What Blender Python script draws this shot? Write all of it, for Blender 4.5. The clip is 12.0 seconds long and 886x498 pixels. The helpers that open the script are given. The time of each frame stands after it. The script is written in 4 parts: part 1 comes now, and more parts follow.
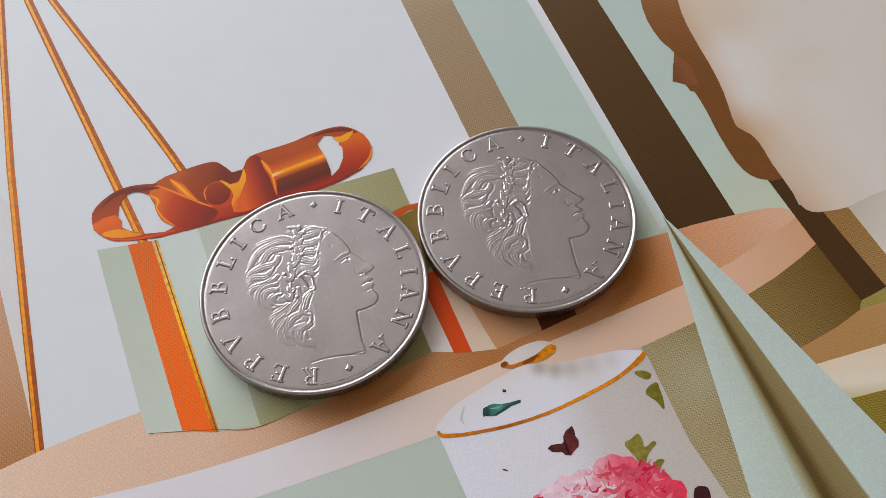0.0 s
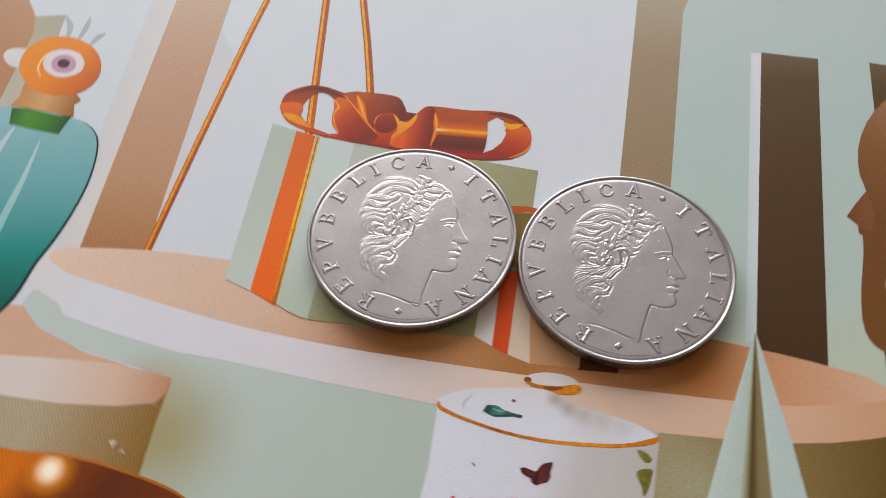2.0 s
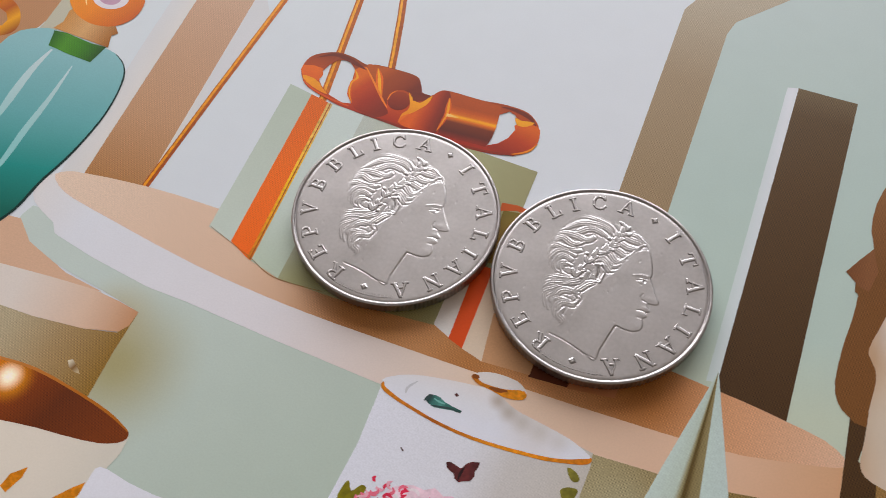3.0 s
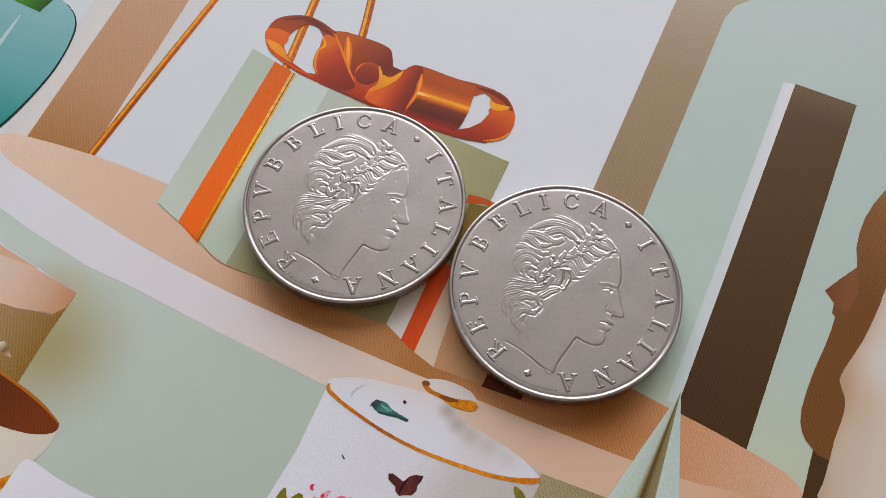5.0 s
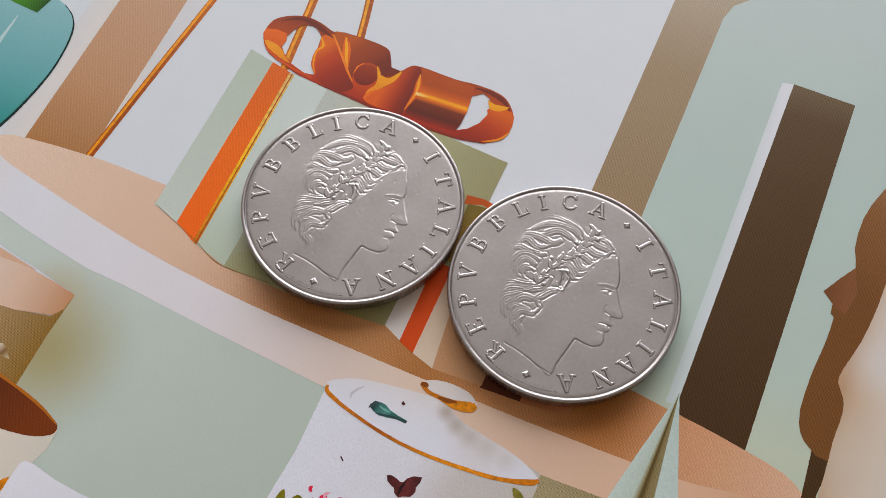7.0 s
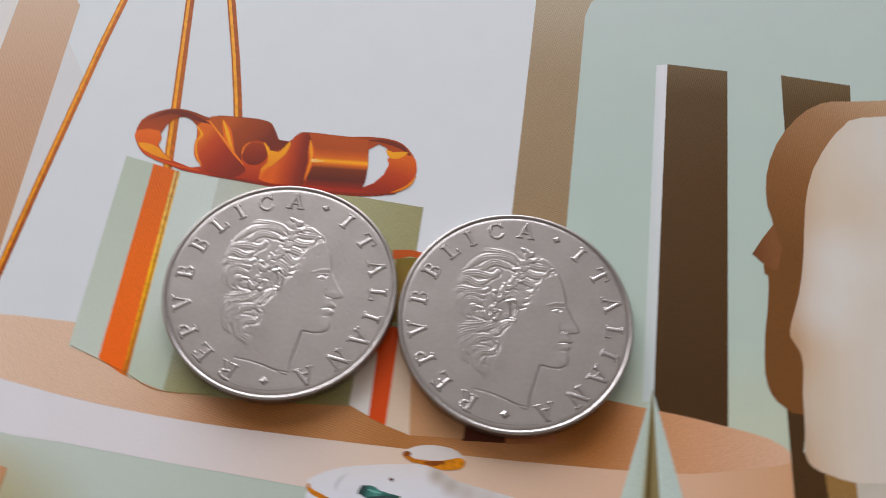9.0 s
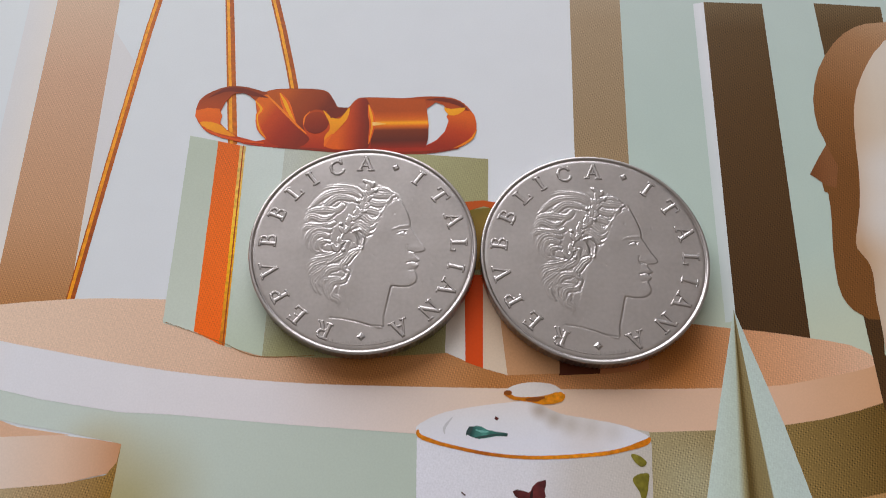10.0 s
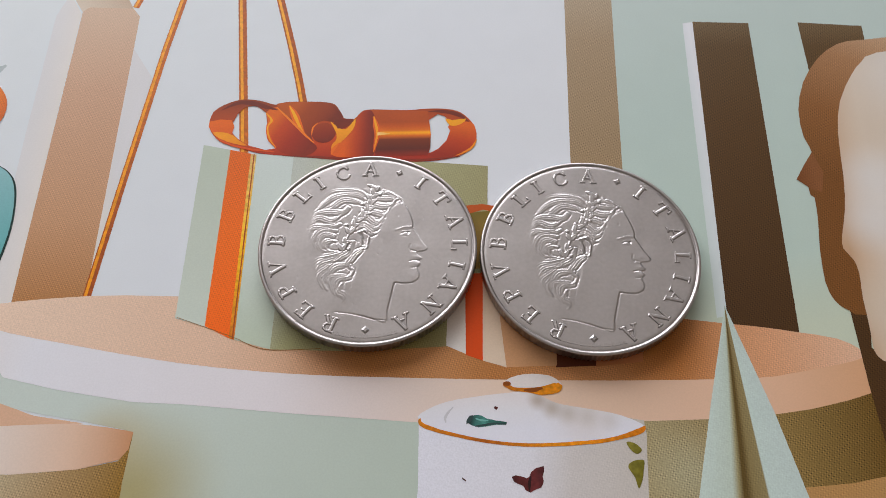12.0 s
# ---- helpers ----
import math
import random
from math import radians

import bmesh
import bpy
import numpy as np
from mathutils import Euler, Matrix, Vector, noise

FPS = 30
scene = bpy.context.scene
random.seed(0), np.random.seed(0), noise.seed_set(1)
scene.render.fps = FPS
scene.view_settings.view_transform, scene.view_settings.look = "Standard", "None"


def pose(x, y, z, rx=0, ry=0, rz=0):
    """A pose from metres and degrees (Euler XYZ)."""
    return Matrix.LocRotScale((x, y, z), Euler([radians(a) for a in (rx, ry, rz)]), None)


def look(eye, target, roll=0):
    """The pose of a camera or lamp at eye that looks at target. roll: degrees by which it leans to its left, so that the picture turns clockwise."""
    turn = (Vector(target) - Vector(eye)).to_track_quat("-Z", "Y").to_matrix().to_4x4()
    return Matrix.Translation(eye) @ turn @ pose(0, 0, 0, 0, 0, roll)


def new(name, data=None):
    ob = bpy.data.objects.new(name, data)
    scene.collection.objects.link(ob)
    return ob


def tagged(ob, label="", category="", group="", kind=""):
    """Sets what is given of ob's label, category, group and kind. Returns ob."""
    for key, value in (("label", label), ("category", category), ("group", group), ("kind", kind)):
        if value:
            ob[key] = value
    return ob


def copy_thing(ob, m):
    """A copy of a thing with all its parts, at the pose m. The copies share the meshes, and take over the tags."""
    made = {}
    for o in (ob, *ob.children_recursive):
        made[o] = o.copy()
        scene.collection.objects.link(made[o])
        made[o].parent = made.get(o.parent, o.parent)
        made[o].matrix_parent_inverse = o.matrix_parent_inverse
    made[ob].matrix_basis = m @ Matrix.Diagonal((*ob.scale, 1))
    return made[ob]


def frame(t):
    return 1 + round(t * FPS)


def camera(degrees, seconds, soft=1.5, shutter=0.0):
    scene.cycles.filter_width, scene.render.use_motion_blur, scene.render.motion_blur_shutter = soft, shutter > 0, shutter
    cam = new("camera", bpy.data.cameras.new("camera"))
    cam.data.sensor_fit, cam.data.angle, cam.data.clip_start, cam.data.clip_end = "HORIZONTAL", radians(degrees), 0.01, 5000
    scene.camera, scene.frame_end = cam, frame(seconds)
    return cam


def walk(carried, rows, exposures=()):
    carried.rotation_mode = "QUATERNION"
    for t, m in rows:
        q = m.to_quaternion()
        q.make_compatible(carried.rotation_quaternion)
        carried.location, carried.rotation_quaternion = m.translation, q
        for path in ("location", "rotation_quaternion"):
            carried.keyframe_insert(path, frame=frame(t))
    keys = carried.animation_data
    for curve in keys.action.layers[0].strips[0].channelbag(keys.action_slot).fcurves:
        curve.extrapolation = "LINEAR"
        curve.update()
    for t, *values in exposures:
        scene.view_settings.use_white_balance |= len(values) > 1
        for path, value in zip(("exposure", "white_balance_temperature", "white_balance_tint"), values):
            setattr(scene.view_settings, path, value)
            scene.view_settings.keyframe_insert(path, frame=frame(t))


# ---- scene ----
# The camera and its way over the page
cam = camera(55.13, 12.0, soft=0.85, shutter=0.4)
walk(cam, [
    (0, pose(-0.00324, -0.04465, 0.08352, 29.618, 1.031, -24.34)),
    (0.5, pose(-0.00286, -0.04418, 0.08389, 29.309, 1.053, -24.35)),
    (1, pose(-0.00272, -0.04399, 0.08402, 29.19, 1.039, -24.367)),
    (1.15, pose(-0.00272, -0.04399, 0.08402, 29.19, 1.039, -24.367)),
    (1.3, pose(-0.00271, -0.04415, 0.08582, 27.579, 1.41, -21.871)),
    (1.5, pose(0.00134, -0.04967, 0.08461, 31.353, 0.169, -14.813)),
    (1.7, pose(0.00257, -0.04605, 0.08744, 30.32, -2.242, -6.95)),
    (1.8, pose(0.00486, -0.04859, 0.08568, 31.128, -0.897, -1.764)),
    (2, pose(0.01247, -0.05212, 0.08662, 30.977, 1.369, 7.335)),
    (2.1, pose(0.0142, -0.05175, 0.08562, 30.901, 0.676, 9.759)),
    (2.5, pose(0.0211, -0.04979, 0.0864, 29.942, 1.299, 15.955)),
    (3, pose(0.02442, -0.04901, 0.08633, 30.135, 1.25, 18.702)),
    (3.5, pose(0.02948, -0.04564, 0.08667, 29.256, 1.039, 20.16)),
    (3.7, pose(0.02862, -0.04406, 0.08646, 27.945, 0.451, 20.421)),
    (5.3, pose(0.02529, -0.03848, 0.08488, 25.18, -0.251, 21.389)),
    (5.5, pose(0.02529, -0.03848, 0.08488, 25.18, -0.251, 21.389)),
    (6, pose(0.02544, -0.03839, 0.08479, 25.17, -0.194, 21.36)),
    (6.5, pose(0.02523, -0.03834, 0.08505, 25.064, -0.294, 21.293)),
    (8.3, pose(0.02523, -0.03834, 0.08505, 25.064, -0.294, 21.293)),
    (8.5, pose(0.02518, -0.0377, 0.0854, 25.217, -0.52, 20.399)),
    (8.6, pose(0.02593, -0.03779, 0.08505, 26.505, -0.641, 18.583)),
    (8.8, pose(0.02653, -0.03643, 0.08449, 27.915, -0.088, 11.428)),
    (9, pose(0.0183, -0.03532, 0.08466, 26.455, -1.221, 4.417)),
    (9.2, pose(0.01106, -0.03834, 0.08508, 26.545, -1.741, 1.341)),
    (9.5, pose(0.00688, -0.03993, 0.08541, 26.425, -0.902, -0.233)),
    (10, pose(0.00764, -0.04069, 0.08461, 25.871, -0.207, -1.062)),
    (10.5, pose(0.00781, -0.04302, 0.08431, 25.015, 0.218, -0.466)),
    (11, pose(0.00831, -0.04129, 0.08425, 24.652, 0.32, -1.145)),
    (11.5, pose(0.0085, -0.04322, 0.08491, 26.536, 0.429, -1.393)),
    (12, pose(0.00803, -0.04779, 0.08535, 29.435, 0.18, -0.933)),
])

# ---- world, window light ----
world = bpy.data.worlds.new("daylight")
scene.world = world
world.use_nodes = True
wn = world.node_tree.nodes
sky = wn.new("ShaderNodeTexSky")
sky.sky_type = "NISHITA"
sky.sun_disc = False
sky.sun_elevation = radians(35)
sky.sun_rotation = radians(160)
wn["Background"].inputs["Strength"].default_value = 0.12
world.node_tree.links.new(sky.outputs["Color"], wn["Background"].inputs["Color"])

WINDOW = (-0.6, 2.24, 1.0)       # centre of the window opening in the north wall
lamp = bpy.data.lights.new("window_daylight", "AREA")
lamp.shape, lamp.size, lamp.size_y = "RECTANGLE", 2.8, 1.7
lamp.energy, lamp.color = 96.5, (0.96, 0.957, 0.975)
lamp_ob = new("window_daylight", lamp)
lamp_ob.matrix_world = look(WINDOW, (0, 0, 0.05))
scene.view_settings.exposure = 0.0

MM = 0.001
RICH, INK = 0.98, 1.14     # saturation and density of the inks
LAYER = 0.005          # thickness of one layer of print, mm


# ---- materials ----
def lin(c):
    """Linear ink colour from 0-255 values, a little richer than the proof."""
    r = [(v / 255 / 12.92 if v <= 10 else ((v / 255 + 0.055) / 1.055) ** 2.4) for v in c]
    y = 0.3 * r[0] + 0.6 * r[1] + 0.1 * r[2]
    rich = RICH + 0.38 * max(0.0, 1 - y / 0.45) if r[0] > r[1] * 1.05 else (0.72 if max(r) - min(r) < 0.3 * max(r) else 1.3)
    if min(r) < 0.12 * max(r):
        rich = 1.2
    return [max(y + rich * (v - y), 0.002) * INK for v in r] + [1.0]


def ink(name, stops, a=(0, 0), b=(1, 0), dots=0.03, spots=(), gain=1.0, mottle=0.05, polar=None, patch=0.22):
    """Printing ink on coated paper: a ramp of colours from a to b on the page (mm), halftone dots, faint mottling.
    spots: soft patches of another colour, (x, y, radius, colour, strength)."""
    m = bpy.data.materials.new(name)
    m.use_nodes = True
    nt = m.node_tree
    n, l = nt.nodes, nt.links
    bsdf = n["Principled BSDF"]
    tc = n.new("ShaderNodeTexCoord")
    mp = n.new("ShaderNodeVectorMath")
    mp.operation = "SCALE"
    mp.inputs["Scale"].default_value = 1000.0
    l.new(tc.outputs["Object"], mp.inputs[0])
    pos = mp.outputs[0]

    def math_node(op, x, y=None, z=None):
        q = n.new("ShaderNodeMath")
        q.operation = op
        for i, v in enumerate((x, y, z)):
            if v is None:
                continue
            if isinstance(v, (int, float)):
                q.inputs[i].default_value = v
            else:
                l.new(v, q.inputs[i])
        return q.outputs[0]

    def noise_node(scale, detail=2.0):
        q = n.new("ShaderNodeTexNoise")
        q.inputs["Scale"].default_value, q.inputs["Detail"].default_value = scale, detail
        l.new(pos, q.inputs["Vector"])
        return q.outputs["Fac"]

    ramp = n.new("ShaderNodeValToRGB")
    els = ramp.color_ramp.elements
    while len(els) < len(stops):
        els.new(0.5)
    for e, (p, c) in zip(els, stops):
        e.position, e.color = p, lin(c)
    if len(stops) == 1:
        els[1].color = lin(stops[0][1])
    dx, dy = b[0] - a[0], b[1] - a[1]
    d2 = dx * dx + dy * dy
    dot = n.new("ShaderNodeVectorMath")
    dot.operation = "DOT_PRODUCT"
    l.new(pos, dot.inputs[0])
    dot.inputs[1].default_value = (dx / d2, dy / d2, 0)
    fac = math_node("SUBTRACT", dot.outputs["Value"], (a[0] * dx + a[1] * dy) / d2)
    if polar:
        (tx, ty), a0, a1 = polar
        sep = n.new("ShaderNodeSeparateXYZ")
        l.new(pos, sep.inputs[0])
        ang = math_node("ARCTAN2", math_node("SUBTRACT", sep.outputs["Y"], ty), math_node("SUBTRACT", sep.outputs["X"], tx))
        fac = math_node("DIVIDE", math_node("SUBTRACT", ang, a0), a1 - a0)
    l.new(fac, ramp.inputs[0])
    col = ramp.outputs[0]
    for x, y, r, c, k in spots:
        dist = n.new("ShaderNodeVectorMath")
        dist.operation = "DISTANCE"
        l.new(pos, dist.inputs[0])
        dist.inputs[1].default_value = (x, y, 0)
        mr = n.new("ShaderNodeMapRange")
        mr.interpolation_type = "SMOOTHSTEP"
        l.new(dist.outputs["Value"], mr.inputs["Value"])
        for key, v in (("From Min", 0.0), ("From Max", r), ("To Min", k), ("To Max", 0.0)):
            mr.inputs[key].default_value = v
        mix = n.new("ShaderNodeMix")
        mix.data_type = "RGBA"
        l.new(mr.outputs[0], mix.inputs["Factor"])
        l.new(col, mix.inputs["A"])
        mix.inputs["B"].default_value = lin(c)
        col = mix.outputs["Result"]
    # the printing screen: fine rows of dots turned on the page, plainest in the heavier tints, breaking up in patches
    axes = n.new("ShaderNodeSeparateXYZ")
    l.new(pos, axes.inputs[0])
    rows = []
    for turn in (0.52, 2.09):
        along_x = math_node("MULTIPLY", axes.outputs["X"], 2 * math.pi * 2.9 * math.cos(turn))
        rows.append(math_node("SINE", math_node("MULTIPLY_ADD", axes.outputs["Y"], 2 * math.pi * 2.9 * math.sin(turn), along_x)))
    screen = math_node("ADD", math_node("MULTIPLY", rows[0], rows[1]), math_node("MULTIPLY", rows[0], 0.4))
    grey = n.new("ShaderNodeRGBToBW")
    l.new(col, grey.inputs[0])
    weight = n.new("ShaderNodeMapRange")
    l.new(grey.outputs[0], weight.inputs["Value"])
    for key, w in (("From Min", 0.12), ("From Max", 0.6), ("To Min", 1.0), ("To Max", 0.12)):
        weight.inputs[key].default_value = w
    broken = n.new("ShaderNodeMapRange")
    l.new(noise_node(0.9, 3.0), broken.inputs["Value"])
    for key, w in (("From Min", 0.38), ("From Max", 0.6), ("To Min", 0.25), ("To Max", 1.0)):
        broken.inputs[key].default_value = w
    tint = math_node("MULTIPLY", weight.outputs[0], broken.outputs[0])
    heavy = dots if dots >= 0.06 else 0.0
    grain = math_node("SUBTRACT", noise_node(5.0, 3.0), 0.5)
    cloud = math_node("SUBTRACT", noise_node(patch, 3.0), 0.5)
    v = math_node("MULTIPLY_ADD", math_node("MULTIPLY", screen, tint), heavy * 4.0, gain)
    v = math_node("MULTIPLY_ADD", grain, dots * 5.5, v)
    v = math_node("MULTIPLY_ADD", cloud, mottle, v)
    sc = n.new("ShaderNodeVectorMath")
    sc.operation = "SCALE"
    l.new(col, sc.inputs[0])
    l.new(v, sc.inputs["Scale"])
    l.new(sc.outputs[0], bsdf.inputs["Base Color"])
    bsdf.inputs["Roughness"].default_value = 0.5
    bsdf.inputs["Specular IOR Level"].default_value = 0.2
    bump = n.new("ShaderNodeBump")
    bump.inputs["Strength"].default_value = 0.05
    bump.inputs["Distance"].default_value = 0.00005
    l.new(noise_node(3.0, 4.0), bump.inputs["Height"])
    l.new(bump.outputs[0], bsdf.inputs["Normal"])
    return m


def surface(name, colour, rough=0.6, metal=0.0, scale=8.0, vary=0.08, bump=0.0, rough_vary=0.0):
    """A plain surface with mottled colour at two scales."""
    m = bpy.data.materials.new(name)
    m.use_nodes = True
    nt = m.node_tree
    n, l = nt.nodes, nt.links
    bsdf = n["Principled BSDF"]
    tc = n.new("ShaderNodeTexCoord")
    big, fine = n.new("ShaderNodeTexNoise"), n.new("ShaderNodeTexNoise")
    for t, s in ((big, scale), (fine, scale * 9)):
        t.inputs["Scale"].default_value, t.inputs["Detail"].default_value = s, 4.0
        l.new(tc.outputs["Object"], t.inputs["Vector"])
    add = n.new("ShaderNodeMath")
    add.operation = "ADD"
    l.new(big.outputs["Fac"], add.inputs[0]), l.new(fine.outputs["Fac"], add.inputs[1])
    mr = n.new("ShaderNodeMapRange")
    l.new(add.outputs[0], mr.inputs["Value"])
    for key, v in (("From Min", 0.6), ("From Max", 1.4), ("To Min", 1 - vary), ("To Max", 1 + vary)):
        mr.inputs[key].default_value = v
    sc = n.new("ShaderNodeVectorMath")
    sc.operation = "SCALE"
    sc.inputs[0].default_value = colour
    l.new(mr.outputs[0], sc.inputs["Scale"])
    l.new(sc.outputs[0], bsdf.inputs["Base Color"])
    bsdf.inputs["Metallic"].default_value = metal
    if rough_vary:
        rr = n.new("ShaderNodeMapRange")
        l.new(add.outputs[0], rr.inputs["Value"])
        for key, v in (("From Min", 0.6), ("From Max", 1.4), ("To Min", rough - rough_vary), ("To Max", rough + rough_vary)):
            rr.inputs[key].default_value = v
        l.new(rr.outputs[0], bsdf.inputs["Roughness"])
    else:
        bsdf.inputs["Roughness"].default_value = rough
    if bump:
        b = n.new("ShaderNodeBump")
        b.inputs["Strength"].default_value, b.inputs["Distance"].default_value = 0.3, bump
        l.new(fine.outputs["Fac"], b.inputs["Height"])
        l.new(b.outputs[0], bsdf.inputs["Normal"])
    return m


PLASTER = surface("white_plaster", (0.5, 0.47, 0.43), 0.9, scale=2.0, vary=0.03)
# darker plaster for the unseen south wall, deepens reflections in the coin relief
PLASTER_DIM = surface("dimmed_plaster", (0.43, 0.41, 0.38), 0.9, scale=2.0, vary=0.05)
CEILING = surface("ceiling_paint", (0.72, 0.71, 0.69), 0.9, scale=2.0, vary=0.02)
FLOOR = surface("wood_floor", (0.3, 0.2, 0.13), 0.5, scale=4.0, vary=0.15)
TABLE = surface("table_wood", (0.34, 0.24, 0.16), 0.5, scale=10.0, vary=0.15)
STEEL = surface("coin_steel", (0.46, 0.426, 0.42), 0.34, 1.0, scale=260.0, vary=0.09, bump=0.000008, rough_vary=0.05)


# ---- mesh helpers ----
def mesh_of(name, bm, material):
    me = bpy.data.meshes.new(name)
    bm.to_mesh(me)
    bm.free()
    me.materials.append(material)
    return me


def part(name, bm, material, parent, label=""):
    ob = new(name, mesh_of(name, bm, material))
    ob.parent = parent
    if label:
        tagged(ob, label=label)
    return ob


def box(bm, x0, y0, z0, x1, y1, z1):
    m = Matrix.LocRotScale(((x0 + x1) / 2, (y0 + y1) / 2, (z0 + z1) / 2), None, (x1 - x0, y1 - y0, z1 - z0))
    bmesh.ops.create_cube(bm, size=1.0, matrix=m)
    return bm


def rounded(pts, steps):
    """A closed Catmull-Rom curve through pts."""
    if steps < 2:
        return list(pts)
    out, n = [], len(pts)
    for i in range(n):
        p0, p1, p2, p3 = (np.array(pts[(i + k) % n], float) for k in (-1, 0, 1, 2))
        for s in range(steps):
            t = s / steps
            out.append(tuple(0.5 * (2 * p1 + (p2 - p0) * t + (2 * p0 - 5 * p1 + 4 * p2 - p3) * t * t + (3 * p1 - p0 - 3 * p2 + p3) * t ** 3)))
    return out


def flat(bm, pts, z, holes=()):
    """One flat printed patch with holes, at height z (all mm)."""
    loops = [pts, *holes]
    edges = []
    for loop in loops:
        vs = [bm.verts.new((x * MM, y * MM, z * MM)) for x, y in loop]
        edges += [bm.edges.new((vs[i - 1], vs[i])) for i in range(len(vs))]
    made = bmesh.ops.triangle_fill(bm, use_beauty=True, use_dissolve=False, edges=edges)
    for f in made["geom"]:
        if isinstance(f, bmesh.types.BMFace):
            f.normal_update()
            if f.normal.z < 0:
                f.normal_flip()
    return bm


def ragged(pts, step=0.3, rough=0.014):
    """The outline with the slightly uneven edge that screened ink has."""
    out = []
    for i, (x0, y0) in enumerate(pts):
        x1, y1 = pts[(i + 1) % len(pts)]
        n = max(1, min(int(math.hypot(x1 - x0, y1 - y0) / step), 200))
        for k in range(n):
            f = k / n
            out.append((x0 + (x1 - x0) * f + random.uniform(-rough, rough), y0 + (y1 - y0) * f + random.uniform(-rough, rough)))
    return out


count = [0]


def printed(name, pts, layer, material, parent, steps=1, holes=(), label=""):
    count[0] += 1
    layer = layer + 0.013 * (count[0] % 7)
    if steps > 0:
        pts, steps = ragged(rounded(pts, steps)), 0
    return part(name, flat(bmesh.new(), rounded(pts, steps), layer * LAYER, [rounded(h, steps) for h in holes]), material, parent, label)


def ellipse(cx, cy, rx, ry, turn=0.0, n=40, start=0.0, end=360.0):
    c, s = math.cos(radians(turn)), math.sin(radians(turn))
    out = []
    for i in range(n):
        a = radians(start + (end - start) * i / n)
        x, y = rx * math.cos(a), ry * math.sin(a)
        out.append((cx + c * x - s * y, cy + s * x + c * y))
    return out


def stroke(pts, width, steps=6):
    """The outline of an open smooth line of the given width; width may be a list, one for each point."""
    w = list(width) if isinstance(width, (list, tuple)) else [width] * len(pts)
    line, n = [], len(pts)
    for i in range(n - 1):
        q = [np.array((*pts[min(max(i + k, 0), n - 1)], w[min(max(i + k, 0), n - 1)]), float) for k in (-1, 0, 1, 2)]
        for s in range(steps):
            t = s / steps
            line.append(0.5 * (2 * q[1] + (q[2] - q[0]) * t + (2 * q[0] - 5 * q[1] + 4 * q[2] - q[3]) * t * t + (3 * q[1] - q[0] - 3 * q[2] + q[3]) * t ** 3))
    line.append(np.array((*pts[-1], w[-1]), float))
    up, down = [], []
    for i, p in enumerate(line):
        d = line[min(i + 1, len(line) - 1)][:2] - line[max(i - 1, 0)][:2]
        d = d / (np.linalg.norm(d) + 1e-9)
        o = np.array((-d[1], d[0])) * max(p[2], 0.05) / 2
        up.append(tuple(p[:2] + o)), down.append(tuple(p[:2] - o))
    return up + down[::-1]


# ---- the room ----
def setting(name, bm, material, label, category):
    ob = new(name, mesh_of(name, bm, material))
    return tagged(ob, label, category, kind="structure")


# unseen plain shell, added for bounce light and reflections in the coins
setting("floor", box(bmesh.new(), -2.9, -2.6, -0.85, 2.9, 2.4, -0.75), FLOOR, "brown wooden floor under the table", "floor")
setting("ceiling", box(bmesh.new(), -2.9, -2.6, 2.3, 2.9, 2.4, 2.4), CEILING, "plain white painted ceiling above the table", "ceiling")
setting("wall_west", box(bmesh.new(), -2.9, -2.6, -0.75, -2.8, 2.4, 2.3), PLASTER, "plain beige plaster wall beside the table", "wall")
setting("wall_east", box(bmesh.new(), 2.8, -2.6, -0.75, 2.9, 2.4, 2.3), PLASTER, "plain beige plaster wall beside the table", "wall")
setting("wall_south", box(bmesh.new(), -2.8, -2.6, -0.75, 2.8, -2.5, 2.3), PLASTER_DIM, "unseen grey wall added behind the camera to darken coin reflections", "wall")
bm = bmesh.new()
box(bm, -2.8, 2.3, -0.75, -2.2, 2.4, 2.3), box(bm, 1.0, 2.3, -0.75, 2.8, 2.4, 2.3)
box(bm, -2.2, 2.3, -0.75, 1.0, 2.4, 0.12), box(bm, -2.2, 2.3, 1.95, 1.0, 2.4, 2.3)
setting("wall_north", bm, PLASTER, "plain beige plaster wall with a window opening", "wall")

table = tagged(new("table"), "plain brown wooden table under the magazine", "table")
bm = box(bmesh.new(), -0.6, -0.45, -0.031, 0.6, 0.45, -0.004)
bmesh.ops.bevel(bm, geom=bm.edges[:], offset=0.003, segments=2, affect="EDGES")
part("tabletop", bm, TABLE, table)
for x in (-0.54, 0.54):
    for y in (-0.39, 0.39):
        part("leg", box(bmesh.new(), x - 0.03, y - 0.03, -0.75, x + 0.03, y + 0.03, -0.0312), TABLE, table)

# ---- the magazine page ----
page = tagged(new("magazine_page"), "glossy magazine page printed with a pastel still life, lying flat", "magazine")
PAGE = ink("print_pale_backdrop", [(0, (206, 215, 220)), (0.5, (209, 214, 223)), (1, (213, 214, 221))], (-60, 60), (60, -20), dots=0.012)
bm = box(bmesh.new(), -0.105, -0.135, -0.004, 0.135, 0.15, 0.0)
part("paper", bm, PAGE, page, "pale lavender-white coated paper")

# back wall of the picture: posts, niche, dark slots
motif = new("printed_posts")
motif.parent = page
printed("pale_post", [(-42.6, 42.1), (-40.4, 38.3), (-39.8, -5.4), (-42.8, -6.4), (-43.5, 19.4), (-43.8, 37.9)], 1,
        ink("print_post_light", [(0, (204, 206, 214)), (1, (216, 210, 206))], (-45, 20), (-40, 20), dots=0.02), motif)
